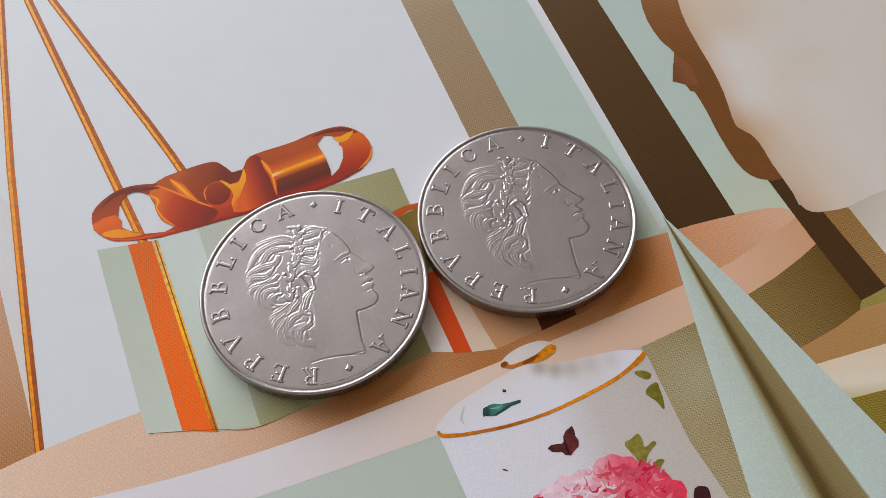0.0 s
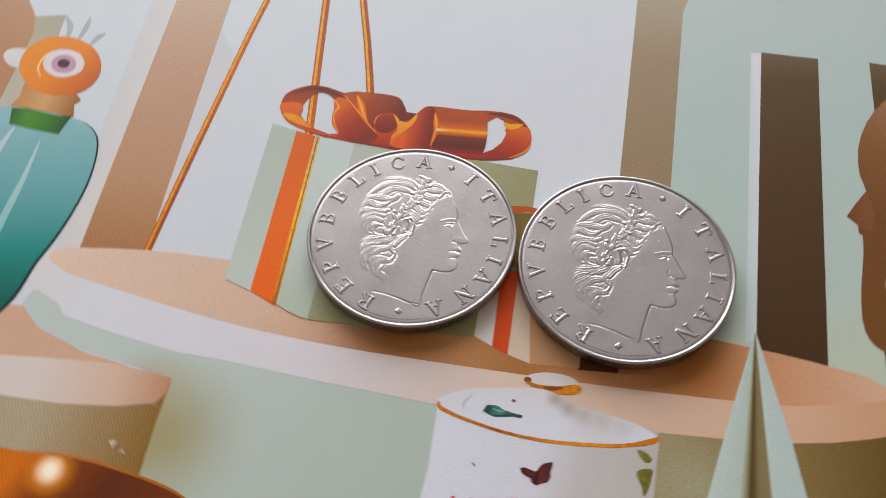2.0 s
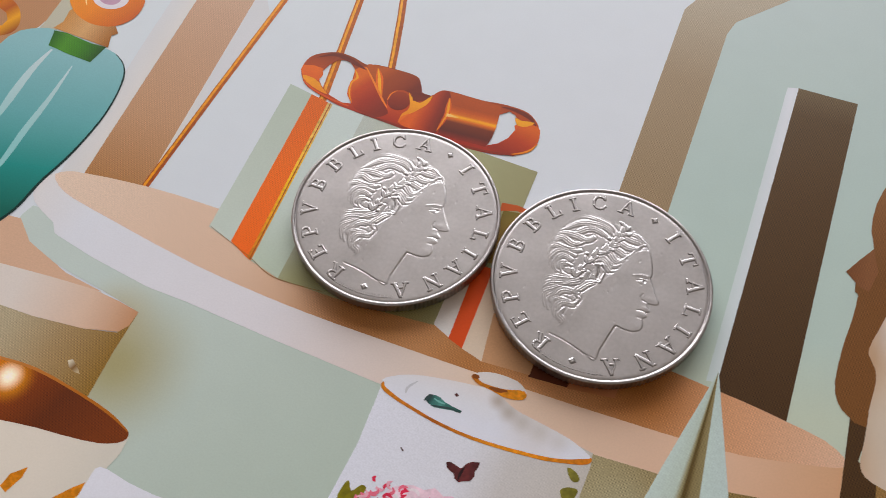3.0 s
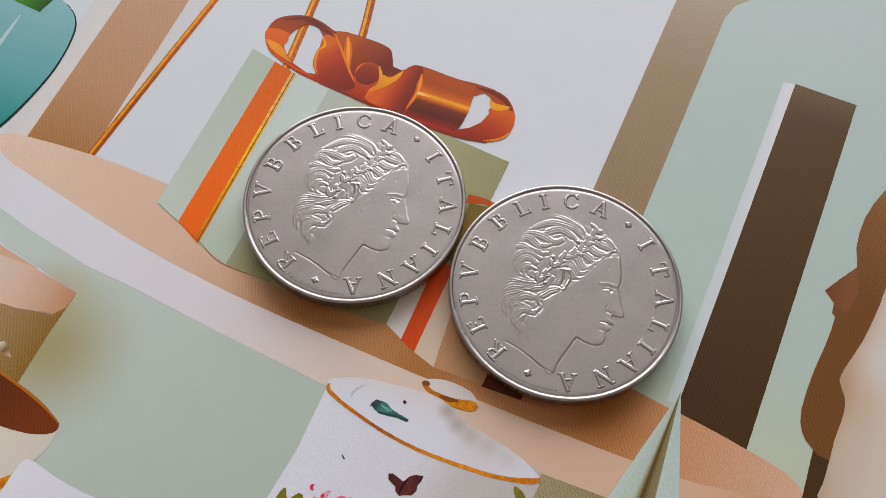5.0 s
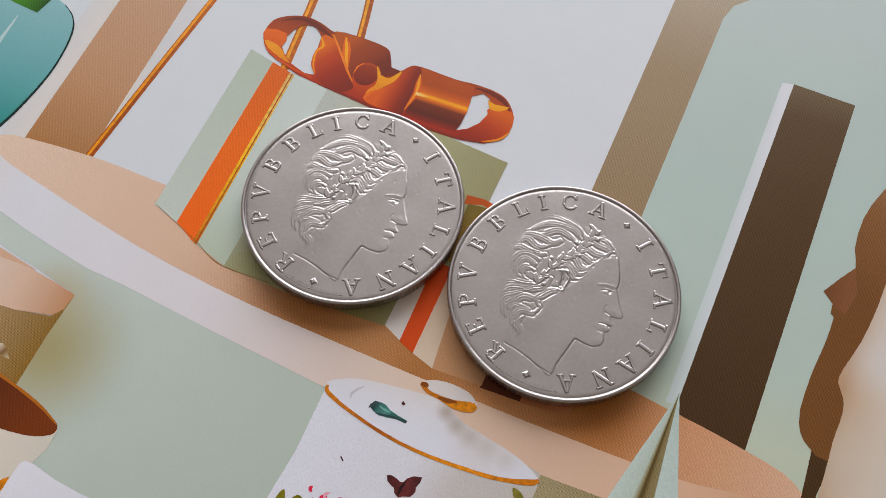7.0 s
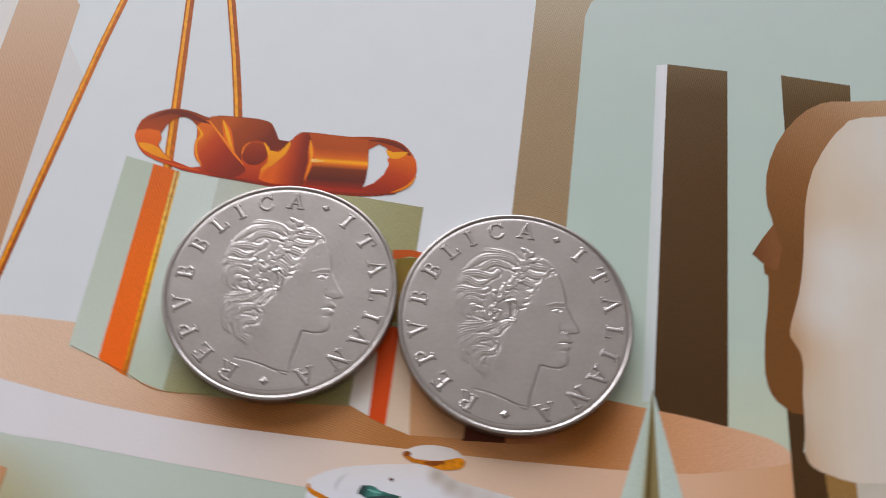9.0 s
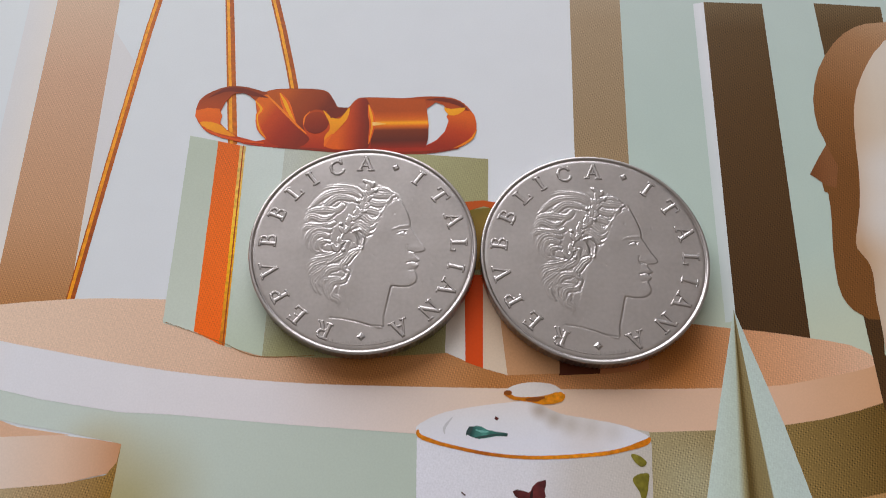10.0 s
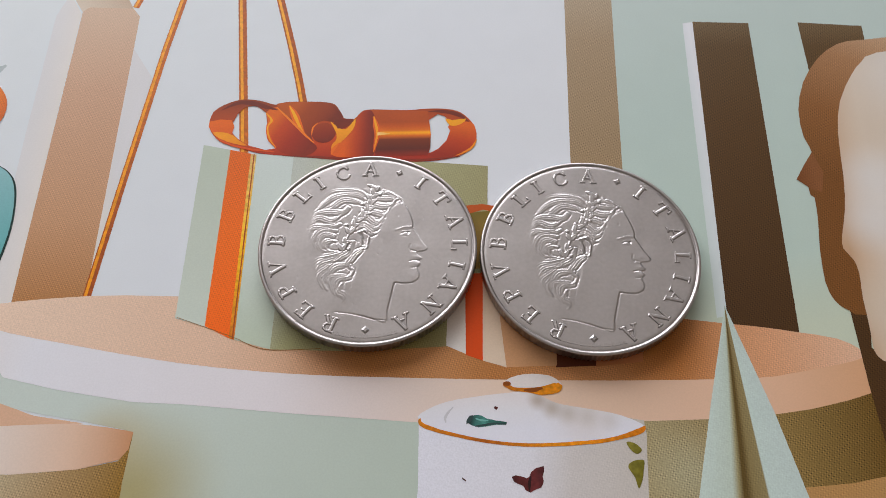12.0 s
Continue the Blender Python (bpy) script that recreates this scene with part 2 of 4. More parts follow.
printed("pale_gap", [(-31.9, -5.0), (-31.3, -4.9), (-28.7, 26.3), (-32.2, 31.8), (-32.1, 26.4)], 1.5,
        ink("print_post_gap", [(0, (214, 206, 196)), (1, (208, 206, 210))], (-36, 10), (-31, 12), dots=0.02), motif)
printed("brown_post", [(-40.3, 38.6), (-39.5, 39.5), (-33.4, 39.1), (-32.3, 37.6), (-31.6, -5.2), (-39.8, -5.6)], 2,
        ink("print_post_brown", [(0, (164, 118, 80)), (0.25, (184, 142, 110)), (0.7, (192, 154, 128)), (1, (200, 170, 146))], (-36, -6), (-36, 38), dots=0.09), motif)
printed("post_corner", [(-40.3, 38.6), (-39.5, 39.5), (-33.4, 39.1), (-36.6, 45.3), (-44.6, 45.5)], 2,
        ink("print_post_corner", [(0, (206, 190, 172)), (1, (186, 160, 138))], (-40, 38), (-34, 42), dots=0.06), motif)
printed("far_post", [(-78.7, 34.6), (-63.7, 37.0), (-59.9, 31.5), (-58.9, 28.0), (-58.8, 15.8), (-62.6, 3.0)], 2,
        ink("print_post_far", [(0, (178, 132, 98)), (1, (184, 146, 118))], (-64, 25), (-58, 36), dots=0.06), motif)
printed("far_post_side", [(-58.9, 28.0), (-59.9, 31.5), (-55.5, 32.2), (-54.8, 24.4), (-56.6, 13.6), (-59.2, 12.2), (-58.8, 15.8)], 2.3,
        ink("print_post_far_side", [(0, (186, 180, 160)), (1, (170, 160, 138))], (-64, 25), (-58, 36), dots=0.06), motif)
printed("niche", [(33.2, 44.5), (32.4, 42.0), (30.4, 11.3), (28.8, -9.8), (61.7, -14.6), (130, 10), (110, 60), (45.6, 57.7)], 1,
        ink("print_niche_mint", [(0, (180, 197, 194)), (0.5, (173, 195, 187)), (0.85, (173, 195, 182)), (1, (184, 195, 168))], (40, 50), (48, -10), dots=0.02), motif)
printed("niche_post", [(22.9, -9.8), (24.35, 12.2), (26.25, 44.9), (27.5, 47.3), (29.6, 52.7), (45.6, 57.7), (40.1, 51.2), (33.4, 44.5), (32.6, 42.0), (30.6, 11.3), (29.0, -9.8)], 2,
        ink("print_post_taupe", [(0, (140, 118, 90)), (0.7, (154, 134, 110)), (1, (174, 160, 140))], (26, -5), (30, 48), dots=0.1), motif)
printed("slot_edge", [(41.6, 34.9), (43.1, 35.2), (39.9, -8.7), (38.6, -8.9)], 2,
        ink("print_slot_edge", [(0, (190, 204, 202)), (0.7, (206, 212, 218)), (1, (214, 216, 224))], (39, 15), (42.2, 15), dots=0.01), motif)
DARK = ink("print_slot_dark", [(0, (66, 47, 30)), (0.6, (78, 58, 38)), (0.88, (84, 66, 46)), (1, (106, 90, 70))], (45, -8), (46, 36), dots=0.12)
printed("dark_slot", [(43.0, 35.2), (50.5, 34.8), (47.3, -10.8), (39.8, -9.6), (39.8, -8.4)], 3, DARK, motif)
printed("dark_slot", [(57.2, 34.8), (65.7, 34.0), (61.7, -10.5), (55.2, -10.1)], 3.2, DARK, motif)

# round pedestal
motif = new("printed_pedestal")
motif.parent = page
# gain 1.12: inks low on the page brightened to offset the window light's falloff
MINTBODY = ink("print_pedestal_mint", gain=1.12, stops=[(0, (178, 192, 184)), (1, (164, 180, 164))], a=(-25, -16), b=(0, -40), dots=0.03,
               spots=[(*(-23.1, -27.0), 11, (146, 130, 74), 0.75), (*(-26.1, -21.7), 6, (166, 150, 110), 0.5)])
printed("pedestal_body", [(-43.9, -15.0), (-43.9, -13.4), (-43.3, -11.8), (-37.8, -12.0), (-13.9, -16.2), (6.9, -18.0), (31.1, -18.6), (30.9, -20.3), (30.0, -39.3), (22.9, -47.0), (-19.0, -47.5), (-26.0, -34.5), (-24.5, -20.5), (-29.7, -19.4), (-33.5, -18.7), (-37.0, -17.9), (-40.5, -16.9), (-42.6, -16.0)], 3, MINTBODY, motif)
OLIVE = ink("print_pedestal_olive", gain=1.12, stops=[(0, (150, 138, 108)), (0.55, (122, 103, 70)), (1, (88, 68, 40))], a=(30, -22), b=(54, -22), dots=0.16,
            spots=[(33, -26, 6, (156, 150, 124), 0.8)])
printed("pedestal_side", [(28.2, -20.3), (36.7, -20.1), (33.9, -41.1), (28.2, -41.9), (28.6, -37.6), (27.1, -25.5)], 4, OLIVE, motif)
printed("pedestal_side", [(41.0, -19.1), (45.5, -18.9), (51.2, -18.3), (54.0, -17.2), (53.7, -21.1), (53.4, -27.8), (53.2, -29.5), (43.1, -29.4)], 4, OLIVE, motif)
printed("pedestal_rim", [(-43.2, -6.6), (-44.2, -7.6), (-44.6, -8.8), (-44.3, -10.3), (-43.4, -11.3), (-41.8, -12.2), (-39.6, -13.2), (-38.6, -14.5), (-32.6, -16.0), (-24.3, -17.5), (-19.4, -17.8), (-13.6, -18.4), (-7.9, -19.0), (-2.2, -19.5), (5.5, -20.2), (20.6, -20.6), (34.9, -20.4), (41.9, -20.1), (46.6, -19.5), (50.8, -18.6), (53.5, -17.8), (53.6, -13.7),
                         (38.7, -14.4), (3.4, -13.8), (-20.2, -12.0), (-25.9, -11.0), (-37.4, -8.2)], 5,
        ink("print_pedestal_rim", gain=1.12, stops=[(0, (208, 200, 196)), (0.12, (206, 206, 216)), (0.38, (206, 200, 204)), (0.62, (208, 182, 162)), (0.85, (204, 166, 140)), (1, (186, 142, 108))], a=(-48, -6), b=(56, -16), dots=0.025), motif)
printed("pedestal_top", [(-43.2, -6.9), (-41.9, -6.0), (-39.9, -5.6), (-31.5, -5.0), (-21.2, -5.2), (3.3, -6.9), (27.5, -8.2), (39.5, -9.6), (43.9, -10.2), (47.3, -10.8), (51.2, -11.6), (53.3, -12.8), (53.5, -13.8), (51.2, -14.5), (45.6, -15.5), (40.8, -16.0), (26.7, -16.0), (15.1, -15.7), (6.9, -15.4), (-2.4, -15.0), (-8.2, -14.6), (-14.1, -14.0), (-20.0, -13.2), (-26.1, -12.1),
                         (-32.9, -10.7), (-39.0, -9.4), (-41.8, -8.3)], 6,
        ink("print_pedestal_top", gain=1.12, stops=[(0, (214, 188, 168)), (0.3, (204, 170, 146)), (0.5, (178, 130, 92)), (0.8, (176, 124, 86)), (0.9, (190, 142, 110)), (1, (200, 162, 136))], a=(-45, -2), b=(54, -12), dots=0.09,
            # spots: shade of the coins put into the ink, along with printed shading
            spots=[(0, -13, 10, (140, 92, 54), 0.8), (14, -15, 8, (140, 92, 54), 0.6), (32, -12, 8, (136, 86, 48), 0.8)]), motif, steps=2)
printed("slot_front", [(53.5, -7.4), (55.6, -8.7), (54.7, -12.7), (56.9, -15.0), (57.1, -20.1), (57.2, -25.5), (53.4, -25.7), (53.3, -17.2), (53.4, -12.6)], 7, DARK, motif)
printed("slot_side", [(56.6, -14.4), (58.8, -14.4), (60.5, -16.3), (60.0, -22.8), (59.5, -29.1), (57.3, -28.1), (56.9, -24.9)], 7.5, ink("print_slot_side", [(0, (138, 108, 72)), (1, (152, 122, 86))], (56, -16), (60, -26), dots=0.14), motif)
printed("lower_step", [(43.6, -27.6), (49.1, -27.2), (53.0, -26.5), (56.3, -26.3), (65.6, -27.4), (58.3, -35.8), (43.8, -30.4), (50.6, -36.6), (40.1, -30.4), (43.8, -27.7)], 5,
        ink("print_step_tan", gain=1.12, stops=[(0, (158, 124, 86)), (1, (180, 148, 112))], a=(52, -28), b=(66, -20), dots=0.08), motif)
printed("lower_step_edge", [(52.6, -26.5), (53.5, -25.7), (56.9, -25.6), (66.1, -26.8), (64.6, -28.5), (55.9, -26.9)], 5.5,
        ink("print_step_green", [(0, (134, 122, 66)), (1, (146, 134, 80))], dots=0.1), motif)
printed("lower_step_rim", [(44.2, -29.7), (52.6, -30.9), (61.4, -32.2), (55.8, -38.7), (44.4, -34.3)], 6,
        ink("print_step_rim", gain=1.12, stops=[(0, (206, 188, 164)), (0.6, (206, 196, 178)), (1, (170, 160, 116))], a=(48.3, -30.1), b=(46.5, -35.2), dots=0.03), motif)
printed("lower_step_side", [(43.9, -34.0), (49.3, -35.0), (63.6, -38.2), (52.9, -49.8), (35.1, -47.3)], 7,
        ink("print_step_side", gain=1.12, stops=[(0, (122, 108, 60)), (1, (112, 97, 54))], a=(52, -38), b=(60, -30), dots=0.14), motif)

# strings and gift box
motif = new("printed_gift_box")
motif.parent = page
STRING = ink("print_gold_string", [(0, (150, 78, 24)), (0.5, (186, 106, 34)), (1, (156, 84, 28))], (-36, 10), (-10, 30), dots=0.057, mottle=1.3, patch=1.7)
GLINT = ink("print_string_glint", [(0, (222, 150, 60)), (1, (226, 164, 84))], (-36, 10), (-10, 30), dots=0.057, mottle=1.0, patch=1.4)
for line, w in (([(-31.5, -5.1), (-27.9, 31.5), (-24.0, 60.9), (-22.3, 76.6)], 0.95), ([(-15.8, 14.4), (-17.6, 31.4), (-20.6, 59.3), (-22.3, 76.6)], 1.1), ([(-9.0, 22.1), (-11.0, 31.3), (-17.6, 57.9), (-21.5, 76.2)], 1.05), ([(-33.1, 39.3), (-29.1, 54.9), (-25.4, 70.4)], 0.9)):
    printed("string", stroke(line, w, 2), 3, STRING, motif)
    printed("string_glint", stroke([(x - 0.16, y) for x, y in line], 0.36, 2), 4, GLINT, motif)
# printed shadow line along the lower edge of the box
BOXSHADE = ink("print_box_shade", [(0, (138, 98, 60)), (1, (120, 78, 44))], dots=0.05)
printed("box_shade_line", stroke([(-21.0, -7.8), (-17.6, -9.1), (-14.5, -10.3), (-10.9, -11.8), (-4.9, -11.8)], [0.03, 0.05, 0.06, 0.08, 0.05]), 12, BOXSHADE, motif)
printed("side_face", [(-20.9, 15.7), (-17.5, 14.9), (-17.7, -9.0), (-21.2, -7.9)], 8,
        ink("print_box_side", [(0, (176, 190, 170)), (0.5, (184, 196, 180)), (1, (190, 202, 188))], (-18, 14), (-18, -9), dots=0.03), motif)
printed("front_face", [(-14.4, 14.2), (-9.6, 13.9), (-10.4, -11.8), (-14.7, -10.5)], 8,
        ink("print_box_front", [(0, (194, 208, 202)), (0.6, (190, 204, 192)), (1, (176, 192, 164))], (-13, 13), (-13, -12), dots=0.03), motif)
printed("right_face", [(-9.6, 13.9), (2.3, 13.1), (14.2, 11.9), (13.0, -11.6), (-0.8, -12.2), (-10.4, -11.8)], 8,
        ink("print_box_right", [(0, (180, 187, 174)), (0.45, (164, 163, 134)), (1, (150, 145, 110))], (-9, 10), (13, 6), dots=0.07,
            spots=[(-8, -12, 9, (146, 142, 98), 0.8), (4, -12, 8, (126, 112, 70), 0.8)]), motif)
printed("ribbon", [(-17.5, 14.9), (-14.7, 14.2), (-14.8, -10.5), (-17.8, -8.9)], 9,
        ink("print_ribbon_orange", [(0, (206, 106, 44)), (0.5, (222, 114, 38)), (1, (228, 112, 34))], (-16, 14), (-16, -10), dots=0.075), motif)
printed("ribbon_edge", [(-14.9, 14.2), (-14.2, 14.1), (-14.4, -10.6), (-15.0, -10.4)], 10,
        ink("print_ribbon_edge", [(0, (214, 176, 100)), (0.5, (236, 186, 80)), (1, (190, 110, 40))], (-14, 14), (-14, -11), dots=0.057, mottle=1.3, patch=1.7), motif)
printed("ribbon_line", stroke([(-14.5, 14.2), (-14.6, -10.5)], 0.14, 2), 11, ink("print_ribbon_line", [(0, (150, 70, 24)), (1, (170, 80, 24))]), motif)

# curled bow
motif = new("printed_bow")
motif.parent = page
def satin(name, stops, a, b):
    """Ribbon ink that turns from shade to light between a and b."""
    return ink("print_bow_" + name, stops, a, b, dots=0.045, mottle=0.3)


COPPER = satin("copper", [(0, (126, 58, 28)), (0.3, (160, 74, 36)), (0.65, (188, 82, 36)), (1, (150, 52, 26))], (-19, 22.5), (-19, 13.5))
GOLD = satin("gold", [(0, (232, 168, 66)), (1, (216, 130, 44))], (-19, 20), (-19, 14))
AMBERINE = satin("amber", [(0, (214, 110, 44)), (1, (196, 88, 34))], (-19, 19), (-19, 16))
PEACH = satin("peach", [(0, (226, 140, 78)), (1, (214, 112, 54))], (-14, 20), (-4, 15))
SHADE = satin("shade", [(0, (104, 42, 20)), (1, (122, 46, 24))], (-19, 20), (-19, 14))


def glint(name, line, widths, level, material=None):
    """A bright line on the ribbon between two softer bands."""
    printed(name + "_band", stroke(line, [w * 2.4 for w in widths]), level, AMBERINE, motif)
    printed(name, stroke(line, widths), level + 0.5, material or GOLD, motif)


printed("bow_outline", [(-20.6, 18.8), (-20.3, 20.8), (-19.0, 22.0), (-16.9, 22.8), (-14.6, 22.6), (-12.5, 21.9), (-11.1, 22.3), (-7.7, 22.3), (-5.3, 22.0), (-4.4, 21.1), (-3.7, 19.6), (-2.4, 19.4), (-1.5, 20.5), (-0.3, 20.9), (4.3, 20.7), (6.8, 20.9), (9.3, 20.8), (11.1, 20.2), (12.5, 18.6), (13.0, 16.8), (12.6, 15.0), (11.4, 13.8), (9.5, 13.1), (6.5, 12.7), (2.2, 12.8), (-2.6, 13.1), (-6.8, 13.6), (-11.0, 13.9), (-13.8, 14.3), (-16.0, 15.0), (-18.5, 15.9), (-19.9, 17.2)], 11, COPPER, motif, steps=3,
        holes=[[(-15.0, 21.8), (-16.3, 21.6), (-17.2, 20.4), (-17.7, 18.9), (-17.5, 17.4), (-16.7, 16.5), (-15.3, 15.5), (-13.2, 14.8), (-12.0, 15.0), (-12.7, 16.2), (-13.2, 17.5), (-13.3, 18.8), (-13.6, 20.6), (-14.3, 21.3)],
               [(8.2, 20.0), (7.1, 19.1), (7.1, 18.0), (7.3, 16.7), (7.2, 15.1), (7.0, 13.9), (8.2, 14.6), (9.2, 15.8), (9.7, 17.3), (9.6, 18.9), (9.1, 19.6)]])
printed("loop_front", [(-20.6, 19.3), (-17.8, 19.5), (-17.6, 17.3), (-20.0, 17.6)], 12, AMBERINE, motif, steps=2)
printed("loop_gold", [(-20.0, 17.6), (-18.7, 17.6), (-17.4, 17.1), (-16.6, 16.3), (-15.5, 15.5), (-17.1, 15.8), (-19.0, 16.6)], 12.5, GOLD, motif, steps=2)
printed("loop_shade", stroke([(-19.3, 21.1), (-17.4, 22.2), (-15.6, 22.2), (-13.8, 21.6), (-12.1, 21.0)], [0.1, 0.5, 0.7, 0.6, 0.1]), 12, SHADE, motif)
printed("loop_rim", stroke([(-19.5, 16.7), (-17.4, 15.6), (-14.9, 14.9), (-12.1, 14.5)], [0.1, 0.3, 0.3, 0.2]), 13, AMBERINE, motif)
printed("strap", [(-13.5, 20.7), (-12.4, 21.5), (-11.7, 20.7), (-10.3, 19.0), (-8.8, 17.4), (-7.7, 16.1), (-6.8, 14.9), (-8.2, 13.8), (-10.8, 14.2), (-12.0, 15.1), (-12.7, 16.2), (-13.2, 17.5), (-13.2, 19.0)], 12, satin("strap", [(0, (206, 108, 46)), (0.25, (180, 76, 38)), (0.6, (150, 56, 32)), (1, (120, 44, 26))], (-13.2, 18.39), (-7.95, 15.06)), motif, steps=3)
glint("strap_edge", [(-13.6, 20.6), (-12.8, 19.4), (-13.2, 18.3), (-12.8, 16.5), (-11.9, 15.1)], [0.05, 0.3, 0.16, 0.22, 0.05], 13)
printed("curl", [(-12.3, 21.7), (-11.1, 22.2), (-7.7, 22.2), (-5.3, 21.8), (-4.4, 21.0), (-3.7, 19.4), (-4.7, 18.9), (-6.2, 19.2), (-7.3, 18.6), (-7.7, 17.3), (-7.4, 15.9), (-8.8, 17.3), (-10.3, 19.2)], 12.5, satin("curl", [(0, (172, 88, 40)), (0.3, (150, 72, 34)), (0.75, (134, 60, 30)), (1, (112, 46, 24))], (-9.47, 22.12), (-5.35, 19.14)), motif, steps=3)
glint("curl_light", [(-10.7, 21.7), (-10.0, 20.3), (-9.3, 18.6), (-8.6, 17.3)], [0.08, 0.4, 0.36, 0.12], 13)
printed("strap_light", stroke([(-12.3, 21.5), (-11.1, 20.1), (-9.8, 18.6), (-8.4, 17.0), (-7.2, 15.7)], [0.1, 0.26, 0.3, 0.3, 0.12]), 14, PEACH, motif)
printed("fold_shade", [(-4.7, 19.3), (-2.4, 19.4), (-2.8, 18.5), (-3.8, 17.9), (-4.7, 18.1)], 13, SHADE, motif, steps=2)
printed("knot", ellipse(*(-6.11, 17.29), 1.5, 1.55), 13.8, satin("knot", [(0, (150, 66, 34)), (0.5, (128, 50, 28)), (1, (104, 38, 22))], (-6.41, 18.98), (-5.8, 15.53)), motif)
printed("knot_light", stroke([(-6.9, 18.9), (-7.5, 18.1), (-7.6, 17.0)], [0.08, 0.22, 0.1]), 14.5, PEACH, motif)
printed("knot_gold", stroke([(-5.3, 19.0), (-4.7, 18.1), (-4.3, 17.1), (-4.4, 16.2), (-4.8, 15.7)], [0.08, 0.4, 0.4, 0.2, 0.08]), 14.5, GOLD, motif)
printed("twist_gold", [(-4.4, 17.9), (-3.4, 17.8), (-2.7, 18.7), (-2.2, 19.4), (-2.3, 18.1), (-3.0, 16.9), (-3.9, 15.8), (-4.7, 15.0), (-5.0, 14.3), (-5.0, 15.4), (-4.3, 16.4)], 14, GOLD, motif, steps=3)
printed("twist", [(-1.5, 20.3), (-0.4, 20.8), (0.2, 19.8), (0.5, 18.0), (0.5, 15.8), (0.1, 13.6), (-1.2, 13.5), (-3.8, 13.5), (-5.0, 14.0), (-4.6, 14.9), (-3.8, 15.9), (-2.8, 17.0), (-2.1, 18.8)], 15, satin("twist", [(0, (206, 100, 44)), (0.35, (172, 72, 36)), (0.7, (128, 48, 26)), (1, (104, 40, 22))], (-3.31, 16.36), (0.36, 16.12)), motif, steps=3)
printed("twist_tip", stroke([(-4.1, 15.7), (-4.8, 14.7), (-5.0, 13.9)], [0.12, 0.42, 0.1]), 16, PEACH, motif)
printed("roll", [(-0.3, 20.8), (4.3, 20.6), (6.9, 20.5), (7.1, 19.1), (7.3, 16.7), (7.2, 14.8), (6.9, 13.6), (0.4, 13.6), (0.5, 15.8), (0.5, 18.0), (0.3, 19.8)], 13,
        satin("roll", [(0, (168, 82, 42)), (0.26, (162, 78, 38)), (0.36, (186, 92, 38)), (0.45, (204, 112, 42)), (0.5, (240, 172, 72)), (0.56, (206, 112, 42)), (0.64, (112, 50, 28)), (0.85, (86, 34, 22)), (1, (132, 46, 28))], (3.56, 20.68), (3.61, 13.56)), motif)
glint("roll_edge", [(0.1, 19.8), (0.4, 18.4), (0.6, 17.0), (0.4, 15.5), (0.2, 14.2)], [0.06, 0.3, 0.3, 0.2, 0.05], 15.6)
printed("roll_spark", stroke([(0.6, 17.0), (1.2, 17.0), (2.2, 17.0)], [0.5, 0.4, 0.1]), 16.4, satin("spark", [(0, (244, 200, 130)), (1, (236, 176, 80))], (0, 18), (3, 18)), motif)
printed("end_band", [(9.6, 18.2), (12.3, 18.7), (13.0, 16.8), (12.6, 15.1), (11.3, 13.9), (8.8, 13.2), (7.0, 13.6), (8.2, 14.5), (9.2, 15.8), (9.7, 17.2)], 12, satin("end", [(0, (206, 104, 44)), (0.5, (176, 72, 38)), (1, (140, 50, 30))], (11.04, 18.2), (9.87, 13.53)), motif, steps=3)
printed("end_gold", [(9.1, 19.3), (10.0, 19.0), (11.8, 19.2), (11.0, 18.3), (9.8, 18.1)], 13, GOLD, motif, steps=2)
printed("end_shade", stroke([(7.0, 20.4), (8.9, 20.4), (10.9, 19.8), (12.1, 18.7)], [0.1, 0.5, 0.6, 0.1]), 12.6, SHADE, motif)
printed("end_rim", stroke([(13.0, 16.0), (12.4, 14.8), (11.4, 14.0), (10.3, 13.5)], [0.08, 0.3, 0.3, 0.08]), 13, GOLD, motif)
printed("base_shade", stroke([(-11.0, 13.9), (-6.8, 13.6), (-1.2, 13.0), (5.7, 12.9), (10.9, 13.4)], [0.1, 0.35, 0.35, 0.35, 0.1]), 12.8, SHADE, motif)

# small parcel behind the coins
motif = new("printed_parcel")
motif.parent = page
printed("parcel_bow", [(11.3, 6.2), (13.2, 6.4), (15.4, 6.0), (15.4, 5.1), (13.4, 5.6), (11.4, 5.0)], 9.5, ink("print_parcel_bow", [(0, (150, 62, 36)), (1, (170, 84, 50))]), motif)
printed("parcel_shade", [(11.8, 5.2), (15.4, 5.6), (15.1, -2.3), (11.9, -2.3)], 8.5, ink("print_parcel_shade", [(0, (100, 90, 46)), (1, (136, 106, 62))], (11, 6), (13, 0)), motif)
printed("parcel_white", [(9.0, -5.6), (11.1, -4.3), (10.8, -12.7), (8.7, -11.7)], 9, ink("print_parcel_white", [(0, (206, 184, 164)), (1, (216, 210, 206))], (10, -6), (10, -12)), motif)
printed("parcel_ribbon", [(11.0, -2.9), (13.0, -2.9), (12.6, -13.5), (10.8, -12.8)], 10, ink("print_parcel_ribbon", [(0, (186, 72, 28)), (1, (198, 84, 38))]), motif)
printed("parcel_cream", [(12.9, -2.9), (14.3, -2.9), (15.1, -14.3), (12.6, -13.5)], 9, ink("print_parcel_cream", [(0, (200, 166, 136)), (1, (212, 190, 168))], (12, 0), (13, -13)), motif)
printed("parcel_side", [(14.3, -4.3), (20.9, -8.8), (20.5, -14.2), (15.0, -14.3)], 8, ink("print_parcel_side", [(0, (190, 144, 108)), (1, (186, 142, 106))], (14, -13), (20, -13), dots=0.05), motif)
